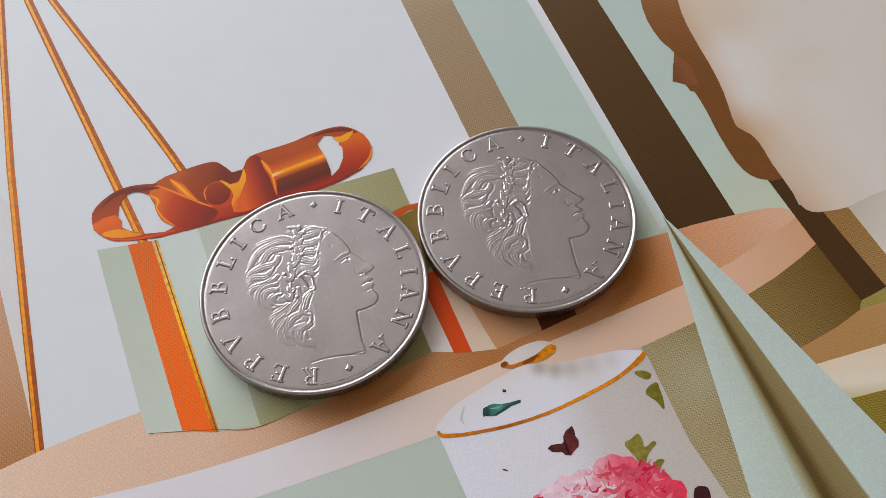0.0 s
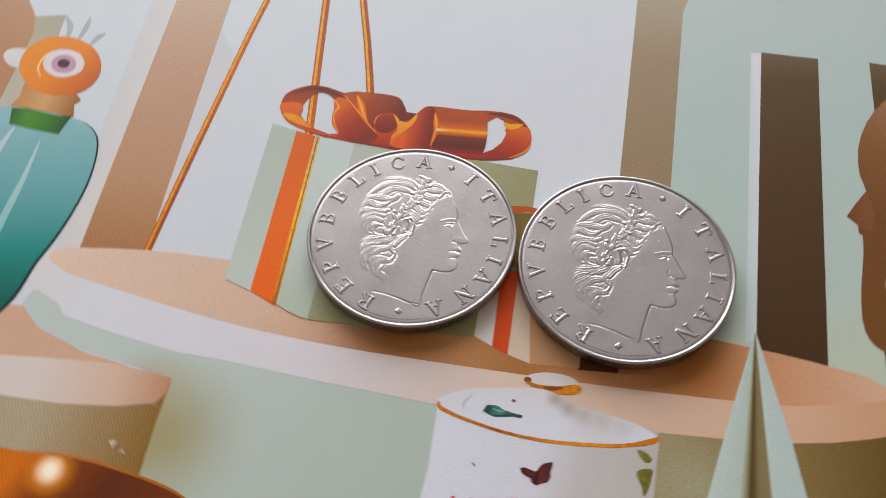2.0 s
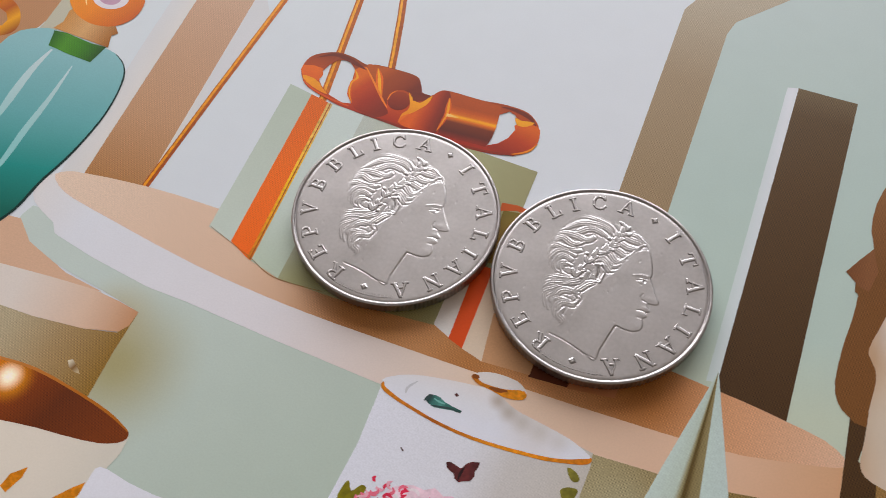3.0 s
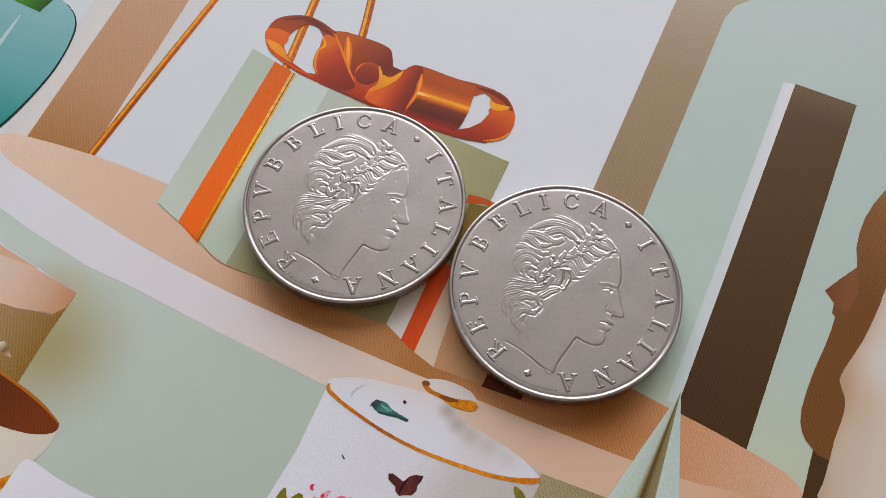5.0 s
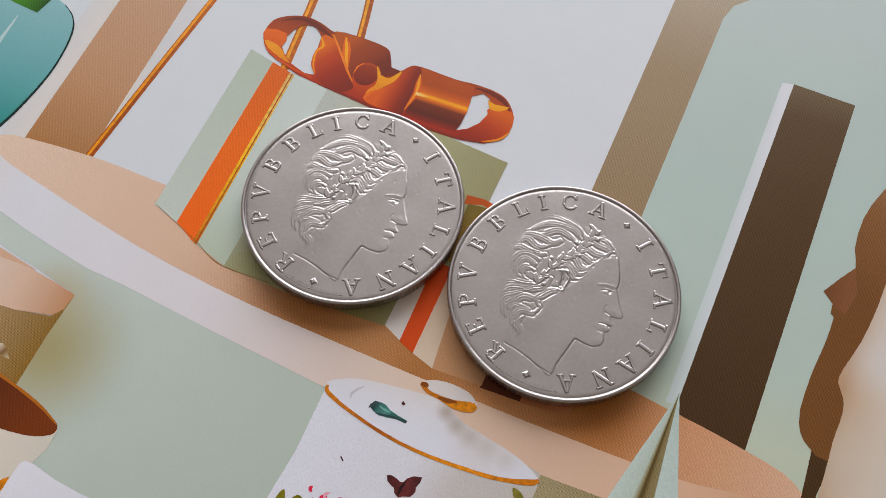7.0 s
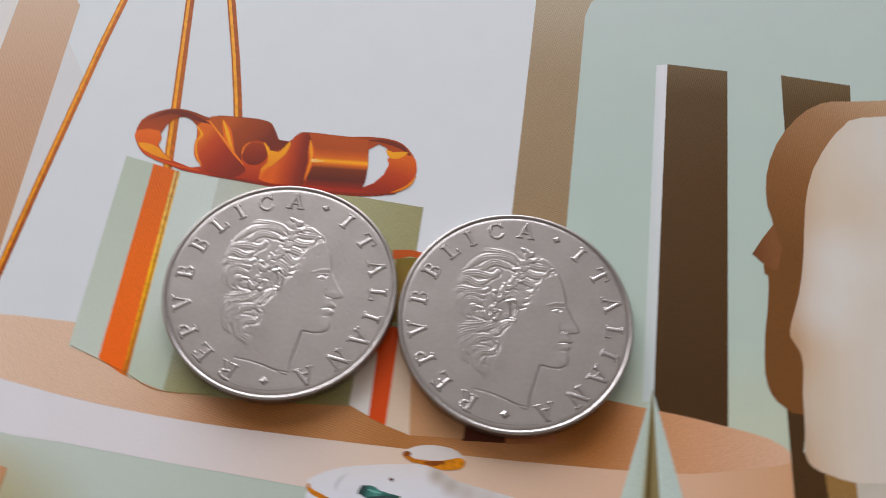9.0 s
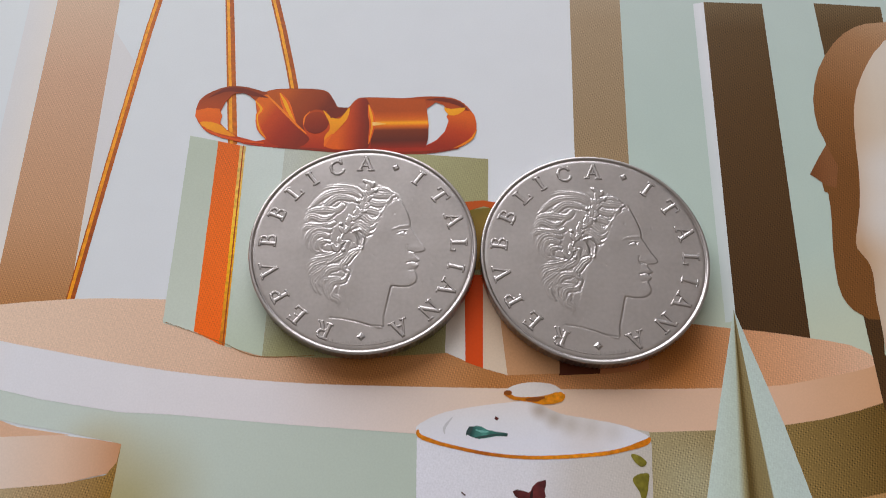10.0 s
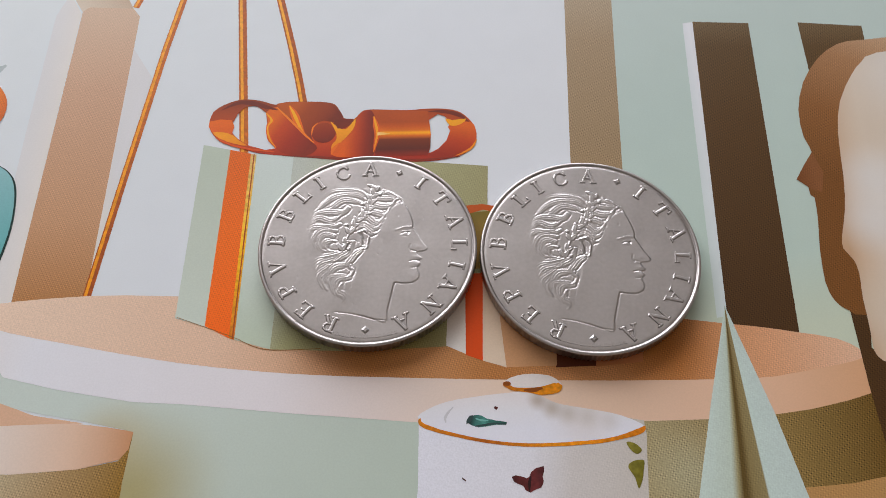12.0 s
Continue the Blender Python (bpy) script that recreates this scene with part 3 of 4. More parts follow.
printed("parcel_gap", [(20.6, -10.7), (25.1, -11.3), (24.7, -14.3), (20.4, -14.4)], 7, ink("print_parcel_gap", [(0, (52, 24, 18)), (1, (76, 40, 28))]), motif)
printed("parcel_back", [(25.0, -11.3), (30.1, -11.3), (29.8, -13.9), (24.7, -14.4)], 7, ink("print_parcel_back", [(0, (176, 122, 98)), (1, (170, 112, 80))]), motif)

# porcelain jar
motif = new("printed_jar")
motif.parent = page
WHITE = ink("print_porcelain", gain=1.12, stops=[(0, (206, 206, 220)), (0.4, (202, 200, 210)), (0.56, (186, 180, 178)), (1, (176, 168, 158))], a=(5, -30), b=(32, -34), dots=0.06)
printed("jar_body", [(5.7, -20.2), (19.5, -21.3), (25.7, -19.8), (29.0, -20.4), (29.1, -21.9), (28.8, -24.9), (28.2, -31.2), (28.6, -37.6), (27.5, -46.5), (4.5, -36.0), (5.6, -27.1)], 8, WHITE, motif)
printed("lid", [(5.7, -20.0), (6.5, -18.9), (8.8, -18.0), (11.9, -17.5), (14.6, -17.2), (17.2, -17.05), (18.6, -17.6), (20.2, -18.4), (22.8, -18.95), (26.0, -19.6), (28.3, -20.5), (28.9, -21.3), (26.1, -22.2), (23.3, -22.6), (17.6, -22.9), (13.1, -22.5), (9.2, -21.7)], 10,
        ink("print_lid", gain=1.12, stops=[(0, (206, 199, 200)), (0.5, (206, 204, 212)), (1, (206, 206, 220))], a=(15.0, -17.1), b=(14.9, -21.1), dots=0.02,
            spots=[(22.9, -20.3, 5, (198, 188, 184), 0.6), (18.2, -18.0, 1.5, (162, 148, 138), 0.85), (19.6, -18.9, 1.6, (164, 152, 142), 0.8), (21.2, -19.5, 1.7, (172, 162, 154), 0.65), (23.2, -19.9, 1.7, (178, 170, 164), 0.5), (25.4, -20.4, 1.5, (184, 176, 172), 0.4)]), motif, steps=3)
printed("lid_mark", stroke([(9.3, -18.6), (8.5, -19.6), (8.5, -20.3)], [0.1, 0.3, 0.1]), 11, ink("print_lid_mark", [(0, (196, 192, 200)), (1, (192, 190, 198))]), motif)
RIMGOLD = ink("print_gilt", [(0, (196, 126, 28)), (0.3, (160, 92, 24)), (0.6, (206, 136, 30)), (1, (190, 116, 26))], (5, -20), (30, -20), dots=0.057, mottle=1.3, patch=1.7)
printed("gilt_rim", stroke([(5.8, -19.8), (6.1, -20.5), (8.6, -21.4), (13.1, -22.4), (17.6, -22.8), (23.3, -22.6), (26.1, -22.2), (28.5, -21.5), (29.0, -21.0)], [0.2, 0.45, 0.36, 0.34, 0.36, 0.4, 0.42, 0.6, 0.2]), 12, RIMGOLD, motif)
printed("knob", [(14.8, -16.1), (15.7, -15.4), (17.4, -15.1), (19.5, -15.3), (20.6, -16.0), (20.6, -16.5), (18.5, -16.9), (16.5, -16.8)], 12, ink("print_knob", gain=1.12, stops=[(0, (206, 198, 196)), (1, (204, 196, 194))]), motif, steps=3)
printed("knob_gilt", stroke([(14.8, -16.1), (15.6, -16.7), (17.1, -16.9), (18.6, -17.0), (20.2, -16.7), (20.7, -16.3)], [0.6, 0.4, 0.5, 0.9, 1.1, 0.5]), 13, RIMGOLD, motif)
UMBER = ink("print_gilt_umber", [(0, (104, 56, 16)), (1, (124, 70, 20))], dots=0.05)
printed("knob_umber", [(15.5, -16.2), (15.4, -16.3), (15.2, -16.4), (14.9, -16.4), (14.7, -16.3), (14.6, -16.2), (14.7, -16.0), (14.9, -15.9), (15.2, -15.9), (15.4, -16.0)], 14, UMBER, motif)
printed("knob_umber", stroke([(16.8, -16.9), (17.8, -16.9), (18.8, -16.7)], [0.2, 0.5, 0.2]), 14, UMBER, motif)
BIRD = ink("print_leaf_teal", [(0, (30, 50, 50)), (0.35, (86, 132, 124)), (0.6, (60, 100, 92)), (1, (40, 62, 58))], (11.0, -20.1), (15.0, -20.5), dots=0.057, mottle=1.3, patch=1.7)
printed("teal_sprig", [(10.7, -20.3), (11.0, -19.7), (11.6, -19.5), (12.2, -19.6), (12.8, -19.95), (13.7, -20.15), (14.85, -20.35), (14.75, -20.65), (13.7, -20.6), (12.8, -20.75), (11.9, -20.85), (11.2, -20.65)], 12, BIRD, motif)
SLATE = ink("print_sprig_dark", [(0, (38, 44, 48)), (1, (52, 66, 66))], dots=0.05)
printed("sprig_tip", [(10.6, -20.5), (10.65, -20.1), (10.95, -19.6), (11.35, -19.55), (11.3, -19.95), (11.0, -20.3)], 13, SLATE, motif)
printed("sprig_dark", stroke([(11.5, -20.75), (12.6, -20.6), (13.6, -20.45), (14.7, -20.55)], [0.1, 0.24, 0.16, 0.1]), 13, SLATE, motif)
printed("sprig_pale", stroke([(11.6, -19.9), (12.2, -20.1), (12.9, -20.15)], [0.1, 0.22, 0.08]), 13, ink("print_sprig_pale", [(0, (150, 188, 180)), (1, (120, 164, 158))]), motif)
BROWN = ink("print_butterfly", [(0, (62, 30, 30)), (0.5, (92, 46, 46)), (1, (56, 28, 30))], (15.1, -26.5), (18.8, -25.6), dots=0.057, mottle=1.3, patch=1.7)
printed("butterfly_mark", [(15.0, -26.0), (15.4, -25.85), (15.9, -25.95), (16.5, -26.15), (16.75, -26.05), (17.0, -25.55), (17.5, -25.15), (18.3, -24.95), (18.3, -25.5), (18.1, -26.0), (18.2, -26.5), (17.9, -27.1), (17.2, -27.35), (16.8, -27.6), (16.3, -27.35), (16.1, -26.9), (15.6, -26.7), (15.2, -26.5)], 12, BROWN, motif)
printed("butterfly_body", stroke([(16.95, -25.9), (16.75, -26.6), (16.7, -27.5)], [0.1, 0.3, 0.1]), 13, ink("print_butterfly_body", [(0, (44, 22, 24)), (1, (36, 18, 20))]), motif)
printed("butterfly_mark", [(26.1, -35.4), (26.8, -35.5), (27.3, -35.9), (27.0, -36.9), (26.1, -37.5), (25.3, -36.6)], 12, BROWN, motif, steps=2)
for p, w in (([(13.6, -18.7), (13.9, -18.9)], 0.3), ([(10.0, -26.0), (10.4, -26.3)], 0.14)):
    printed("speck", stroke(p, w, 2), 12, BROWN, motif)
LEAF = ink("print_leaf_green", [(0, (116, 108, 44)), (0.5, (138, 130, 72)), (1, (94, 88, 38))], (14, -30), (28, -34), dots=0.057, mottle=1.3, patch=1.7)
for pts in ([(22.2, -28.7), (23.1, -28.6), (23.9, -28.4), (24.0, -29.1), (23.8, -29.9), (24.9, -29.7), (25.0, -30.1), (24.0, -30.5), (23.3, -31.1), (22.7, -31.9), (22.3, -31.9), (22.5, -30.8), (22.2, -29.5)], [(23.4, -31.9), (24.3, -31.5), (24.9, -31.8), (24.3, -32.2), (23.4, -32.4)],
            [(26.8, -25.2), (27.2, -24.7), (27.8, -24.5), (28.5, -24.6), (28.3, -25.6), (28.1, -26.4), (27.6, -27.4), (27.35, -26.3)], [(26.9, -22.7), (27.4, -22.65), (28.0, -22.95), (28.4, -23.5), (27.9, -23.9), (27.3, -23.5)],
            [(5.7, -33.0), (5.8, -31.6), (6.2, -30.9), (6.8, -31.8), (7.6, -30.9), (8.2, -31.2), (7.7, -32.4), (6.8, -33.4)]):
    printed("leaf", pts, 12, LEAF, motif, steps=3)
rng = random.Random(4)
PINKS = [ink("print_petal", [(0, c), (1, d)], (10, -30), (26, -40), dots=0.05, mottle=0.8) for c, d in
         (((216, 110, 130), (196, 70, 92)), ((224, 160, 176), (216, 130, 150)), ((200, 64, 84), (180, 46, 68)), ((222, 208, 214), (222, 192, 202)), ((210, 84, 100), (204, 76, 94)), ((226, 140, 148), (216, 112, 124)))]
BLOOM = ink("print_bloom", gain=1.12, stops=[(0, (218, 190, 202)), (0.35, (216, 176, 190)), (0.6, (206, 100, 116)), (1, (200, 74, 92))], a=(11.8, -29.2), b=(24.8, -34.6), dots=0.05, mottle=0.9, patch=1.1)
rim = [(10.3, -30.6), (11.6, -29.7), (12.6, -29.3), (13.8, -29.4), (14.8, -28.9), (15.8, -29.4), (16.7, -29.1), (17.9, -29.6), (18.9, -29.0), (19.7, -29.1), (20.5, -29.1), (21.3, -29.8), (22.2, -30.2), (22.5, -31.1), (23.2, -31.9), (23.4, -32.7), (24.4, -32.9), (24.6, -33.8), (25.3, -34.3), (25.3, -35.3), (24.8, -36.0), (23.4, -39.7), (15.6, -39.5), (9.9, -34.7)]
printed("bloom", rim, 12.5, BLOOM, motif, steps=2)
fx, fy = (17.8, -34.0)
for i in range(190):
    a, r = rng.uniform(0, 2 * math.pi), math.sqrt(rng.random())
    x, y = fx + 7.3 * r * math.cos(a), fy + 4.7 * r * math.sin(a)
    b, s = a + rng.uniform(0.9, 2.2), rng.uniform(0.35, 1.15)
    curve = [(x + s * math.cos(b + k * 0.7) + rng.uniform(-0.18, 0.18), y + 0.7 * s * math.sin(b + k * 0.7) + rng.uniform(-0.18, 0.18)) for k in range(5)]
    pale = (fx + 0.5 - x) / 4 + 0.5
    tone = rng.choice((1, 3, 3, 3, 0)) if rng.random() < pale else rng.choice((2, 4, 0, 4, 5))
    printed("petal", stroke(curve, [0.08, rng.uniform(0.12, 0.4), rng.uniform(0.2, 0.5), rng.uniform(0.1, 0.3), 0.06], 3), 13 + i * 0.02, PINKS[tone], motif)
for i in range(60):
    x, y = rng.uniform(*sorted(((7.8, -31.6)[0], fx - 5))), (11.1, -30.6)[1] + rng.uniform(-3.5, 0.8)
    b, s = rng.uniform(0, 6.3), rng.uniform(0.3, 0.7)
    curve = [(x + s * math.cos(b + k * 0.8), y + 0.7 * s * math.sin(b + k * 0.8)) for k in range(4)]
    printed("petal", stroke(curve, [0.1, 0.35, 0.3, 0.1], 3), 13 + i * 0.02, PINKS[(0, 2, 1, 3)[i % 4]], motif)

# folded paper cone
motif = new("printed_paper_cone")
motif.parent = page
TIP = (39.7, -7.4)
turn = [math.atan2(y - TIP[1], x - TIP[0]) for x, y in ((30.5, -38.5), (46.8, -41.0))]
at = (0.0, 0.3, 0.365, 0.41, 0.445, 0.51, 0.635, 0.65, 1.0)
tones = ((176, 195, 186), (168, 184, 168), (138, 130, 100), (80, 66, 42), (82, 68, 44), (120, 107, 78), (128, 117, 88), (172, 192, 184), (170, 188, 182))
printed("cone", [TIP, (36.0, -19.5), (30.5, -38.5), (27.6, -48.2), (44.2, -55.7), (49.3, -53.8), (46.3, -38.9), (44.5, -29.5), (42.7, -19.8)], 14,
        ink("print_cone", gain=1.12, stops=list(zip(at, tones)), dots=0.065, polar=(TIP, turn[0], turn[-1])), motif)

# candle and its step
motif = new("printed_candle")
motif.parent = page
printed("step_top", [(-50.6, -15.0), (-46.8, -14.1), (-43.7, -13.9), (-40.9, -16.4), (-34.4, -18.8), (-29.1, -19.7), (-35.7, -20.5), (-47.2, -21.8)], 5, ink("print_step_top", gain=1.12, stops=[(0, (198, 160, 134)), (1, (192, 152, 124))], dots=0.05), motif)
printed("step_rim", [(-49.1, -20.7), (-42.6, -20.1), (-36.0, -19.8), (-30.1, -19.7), (-26.3, -20.2), (-23.7, -20.7), (-23.9, -22.5), (-24.7, -23.6), (-28.8, -24.5), (-35.1, -24.9), (-40.4, -24.8), (-47.2, -24.5)], 6,
        ink("print_step_pale", gain=1.12, stops=[(0, (206, 194, 186)), (0.6, (204, 172, 150)), (1, (176, 130, 98))], a=(-38.9, -22.5), b=(-23.6, -21.3), dots=0.03), motif)
printed("step_side", [(-48.8, -24.1), (-40.4, -24.8), (-35.1, -24.9), (-28.8, -24.5), (-24.7, -23.7), (-23.7, -20.7), (-24.0, -25.9), (-24.0, -31.3), (-26.6, -34.9), (-43.1, -35.3)], 5.5,
        ink("print_step_olive", gain=1.12, stops=[(0, (166, 152, 126)), (0.5, (150, 126, 94)), (1, (126, 98, 58))], a=(-37.2, -26.2), b=(-24.0, -27.2), dots=0.14), motif)
printed("candle_body", [(-43.3, -34.7), (-29.7, -34.8), (-17.5, -34.0), (-17.5, -35.9), (-18.1, -37.7), (-18.3, -39.6), (-18.6, -45.6), (-33.0, -48.3)], 8,
        ink("print_candle_cream", gain=1.12, stops=[(0, (214, 203, 188)), (0.7, (208, 197, 184)), (1, (198, 190, 178))], a=(-40, -40), b=(-18, -39), dots=0.02), motif)
printed("plate", [(-20.4, -46.5), (-19.5, -42.3), (-19.3, -39.5), (-18.8, -37.7), (-15.4, -38.2), (-12.2, -38.5), (-8.9, -38.6), (-5.0, -39.8), (-8.7, -47.3)], 9, ink("print_plate", gain=1.12, stops=[(0, (210, 208, 220)), (1, (204, 204, 214))], a=(-19, -40), b=(-8, -42)), motif, steps=3)
printed("candle_glow", [(-45.5, -30.5), (-37.8, -30.5), (-31.6, -30.3), (-25.0, -31.4), (-20.7, -32.5), (-18.3, -33.2), (-17.6, -33.9), (-17.9, -34.6), (-19.2, -35.3), (-21.8, -35.8), (-27.7, -36.2), (-37.5, -36.5)], 9,
        ink("print_candle_glow", gain=1.12, stops=[(0, (190, 110, 40)), (0.2, (124, 62, 24)), (0.6, (86, 42, 22)), (1, (104, 52, 20))], a=(-36.5, -30.5), b=(-20.7, -36.2), dots=0.1,
            spots=[(*(-33.4, -32.2), 3.4, (224, 150, 50), 1.0), (*(-33.5, -32.1), 2.0, (255, 244, 220), 1.0)]), motif, steps=2)
printed("candle_rim", stroke([(-37.8, -30.6), (-31.5, -30.4), (-25.0, -31.4), (-20.7, -32.4), (-17.9, -33.5)], [0.3, 0.34, 0.3, 0.3, 0.15]), 10, ink("print_candle_rim", [(0, (206, 140, 84)), (1, (168, 104, 56))], (-42, -20), (-24, -30)), motif)
printed("blossom", [(-28.3, -28.4), (-27.8, -28.1), (-26.6, -29.0), (-26.2, -29.4), (-26.9, -29.4), (-27.7, -29.1)], 9, ink("print_blossom", [(0, (216, 204, 180)), (0.5, (120, 90, 60)), (1, (196, 176, 140))], (-28.2, -28.5), (-26.3, -29.3)), motif)
for pts in ([(-27.6, -42.7), (-27.3, -41.3), (-25.9, -40.1), (-25.9, -41.2), (-26.7, -43.1)], [(-22.6, -42.9), (-20.6, -40.7), (-19.4, -39.6), (-19.4, -40.9), (-20.4, -42.9)]):
    printed("leaf_gilt", pts, 11, RIMGOLD, motif)

# perfume bottle
motif = new("printed_bottle")
motif.parent = page
AMBER = ink("print_amber", [(0, (206, 130, 40)), (0.4, (170, 90, 24)), (0.7, (222, 160, 60)), (1, (140, 70, 20))], (-68.4, 17.3), (-61.6, 13.6), dots=0.05)
printed("amber_ring", [(-73.0, 17.0), (-68.4, 18.7), (-64.7, 17.5), (-62.6, 15.3), (-62.0, 13.0), (-63.5, 11.4), (-68.0, 9.8)], 5, AMBER, motif, steps=3, holes=[[(-70.2, 15.7), (-67.3, 16.4), (-65.1, 15.5), (-64.2, 14.4), (-64.3, 13.2), (-67.6, 11.9)]])
printed("glass_body", [(-62.6, 3.0), (-62.2, 11.7), (-58.6, 14.5), (-55.4, 14.6), (-48.7, 13.9), (-46.1, 13.3), (-44.2, 12.0), (-42.9, 9.8), (-42.2, 5.9), (-42.2, 1.8), (-43.0, -3.5), (-44.4, -8.6), (-45.2, -13.0), (-49.8, -19.4), (-59.2, -14.9)], 6,
        ink("print_bottle_teal", [(0, (146, 180, 184)), (0.45, (112, 160, 162)), (0.75, (60, 130, 124)), (1, (16, 92, 80))], (-48.7, 13.9), (-44.4, -13.3), dots=0.04), motif, steps=3)
printed("glass_outline", stroke([(-46.1, 13.3), (-44.2, 12.0), (-42.9, 9.8), (-42.2, 5.9), (-42.2, 1.8), (-43.0, -3.5), (-44.4, -8.6), (-45.2, -13.0), (-47.0, -16.7)], [0.08, 0.15, 0.25, 0.25, 0.3, 0.35, 0.4, 0.4, 0.4]), 7, ink("print_bottle_edge", [(0, (14, 40, 36)), (1, (20, 56, 50))]), motif)
GLOSS = ink("print_bottle_gloss", [(0, (186, 208, 212)), (1, (150, 190, 190))], (-52.0, 10.4), (-50.2, -3.8), dots=0.02)
printed("glass_gloss", stroke([(-50.7, 9.6), (-50.6, 3.2), (-50.8, -2.2), (-50.8, -7.6), (-51.4, -10.0)], [0.15, 0.75, 1.0, 0.7, 0.1]), 8, GLOSS, motif)
printed("glass_gloss", stroke([(-55.0, 11.4), (-55.7, 7.2), (-55.7, 1.8), (-55.4, -3.0)], [0.3, 1.0, 1.2, 0.2]), 8, GLOSS, motif)
printed("collar", [(-56.6, 14.6), (-54.7, 14.7), (-50.4, 14.0), (-48.0, 14.0), (-48.7, 10.9), (-52.4, 11.3), (-55.9, 11.9)], 9, ink("print_collar_green", [(0, (44, 84, 32)), (0.3, (84, 132, 60)), (0.6, (70, 118, 48)), (1, (34, 66, 26))], (-56.4, 13.1), (-48.0, 13.0), dots=0.1), motif)
printed("neck", [(-56.6, 18.7), (-56.0, 19.5), (-48.9, 18.1), (-47.7, 16.8), (-48.4, 16.1), (-47.7, 14.0), (-52.2, 14.5), (-57.0, 15.0), (-56.3, 16.5)], 10, ink("print_neck_tan", [(0, (190, 132, 72)), (0.5, (208, 158, 104)), (1, (150, 96, 50))], (-57.1, 16.6), (-48.0, 16.0), dots=0.1), motif)
printed("stopper", [(-47.1, 23.4), (-47.0, 20.1), (-49.0, 17.8), (-52.4, 17.3), (-55.9, 18.7), (-58.4, 21.6), (-58.7, 25.0), (-56.7, 27.5), (-53.2, 28.0), (-49.5, 26.5)], 11,
        ink("print_stopper_orange", [(0, (222, 146, 10)), (0.5, (222, 136, 4)), (1, (186, 94, 2))], (-58.4, 24.9), (-46.9, 19.2), dots=0.06), motif, steps=4)
printed("stopper_gloss", stroke([(-54.8, 20.3), (-55.8, 22.0), (-55.6, 24.0), (-54.8, 25.3)], [0.1, 0.3, 0.3, 0.1]), 12, ink("print_stopper_gloss", [(0, (240, 206, 130)), (1, (236, 196, 110))]), motif)
printed("stopper_ring", [(-49.6, 23.5), (-49.5, 21.9), (-50.6, 20.8), (-52.3, 20.5), (-54.1, 21.2), (-55.3, 22.6), (-55.4, 24.1), (-54.4, 25.3), (-52.6, 25.6), (-50.7, 24.9)], 13, ink("print_stopper_ring", [(0, (222, 212, 218)), (1, (212, 196, 204))]), motif, steps=4)
printed("stopper_flower", [(-50.7, 23.2), (-50.6, 22.2), (-51.2, 21.5), (-52.3, 21.3), (-53.4, 21.7), (-54.1, 22.6), (-54.2, 23.6), (-53.6, 24.4), (-52.5, 24.6), (-51.4, 24.1)], 14, ink("print_stopper_flower", [(0, (190, 150, 172)), (1, (172, 128, 150))], dots=0.05), motif, steps=4)
printed("stopper_core", [(-51.6, 23.2), (-51.6, 22.6), (-51.9, 22.3), (-52.4, 22.2), (-52.9, 22.4), (-53.3, 22.9), (-53.3, 23.4), (-53.0, 23.7), (-52.5, 23.8), (-51.9, 23.6)], 15, ink("print_stopper_core", [(0, (70, 34, 40)), (1, (84, 46, 54))]), motif, steps=4)
printed("white_ball", [(-61.6, 23.7), (-61.1, 24.9), (-59.5, 25.2), (-58.4, 24.9), (-58.4, 23.1), (-58.7, 21.6), (-60.4, 22.2)], 9, ink("print_white_ball", [(0, (216, 212, 214)), (1, (204, 196, 196))]), motif, steps=3)
for p in ([(-53.7, 27.9), (-54.1, 30.1), (-55.4, 32.0)], [(-52.0, 27.7), (-51.7, 30.1), (-51.8, 32.1)], [(-50.0, 26.7), (-49.3, 28.4), (-48.5, 29.2)]):
    printed("leaf_vein", stroke(p, [0.5, 0.9, 0.3]), 2, ink("print_leaf_grey", [(0, (168, 182, 186)), (1, (186, 196, 200))]), motif)

# pale carved form in front of the niche
motif = new("printed_pale_form")
motif.parent = page
BRN = ink("print_form_brown", [(0, (108, 74, 48)), (0.35, (126, 89, 61)), (0.7, (152, 116, 88)), (1, (184, 154, 126))], (55.3, 10.0), (68.6, 34.0), dots=0.09)
printed("brown_contour", [(75.3, 31.7), (65.5, 31.5), (61.6, 30.8), (58.4, 28.3), (55.6, 24.3), (54.0, 19.8), (53.7, 15.6), (54.2, 13.1), (52.8, 9.4), (52.6, 6.9), (53.0, 6.6), (52.6, 3.0), (52.0, -0.3), (51.6, -4.7), (52.1, -7.0), (53.4, -8.3), (55.6, -8.9), (65.5, -7.7), (83.0, 3.3), (79.9, 23.7)], 7.25, BRN, motif, steps=2)
printed("brown_point", [(54.2, 13.3), (52.7, 11.2), (51.4, 9.2), (51.6, 9.1), (53.0, 7.7), (54.1, 7.4), (54.9, 10.2)], 7.7, ink("print_form_point", [(0, (104, 66, 44)), (1, (120, 82, 58))], (51.4, 9.4), (53.8, 9.4), dots=0.06), motif)
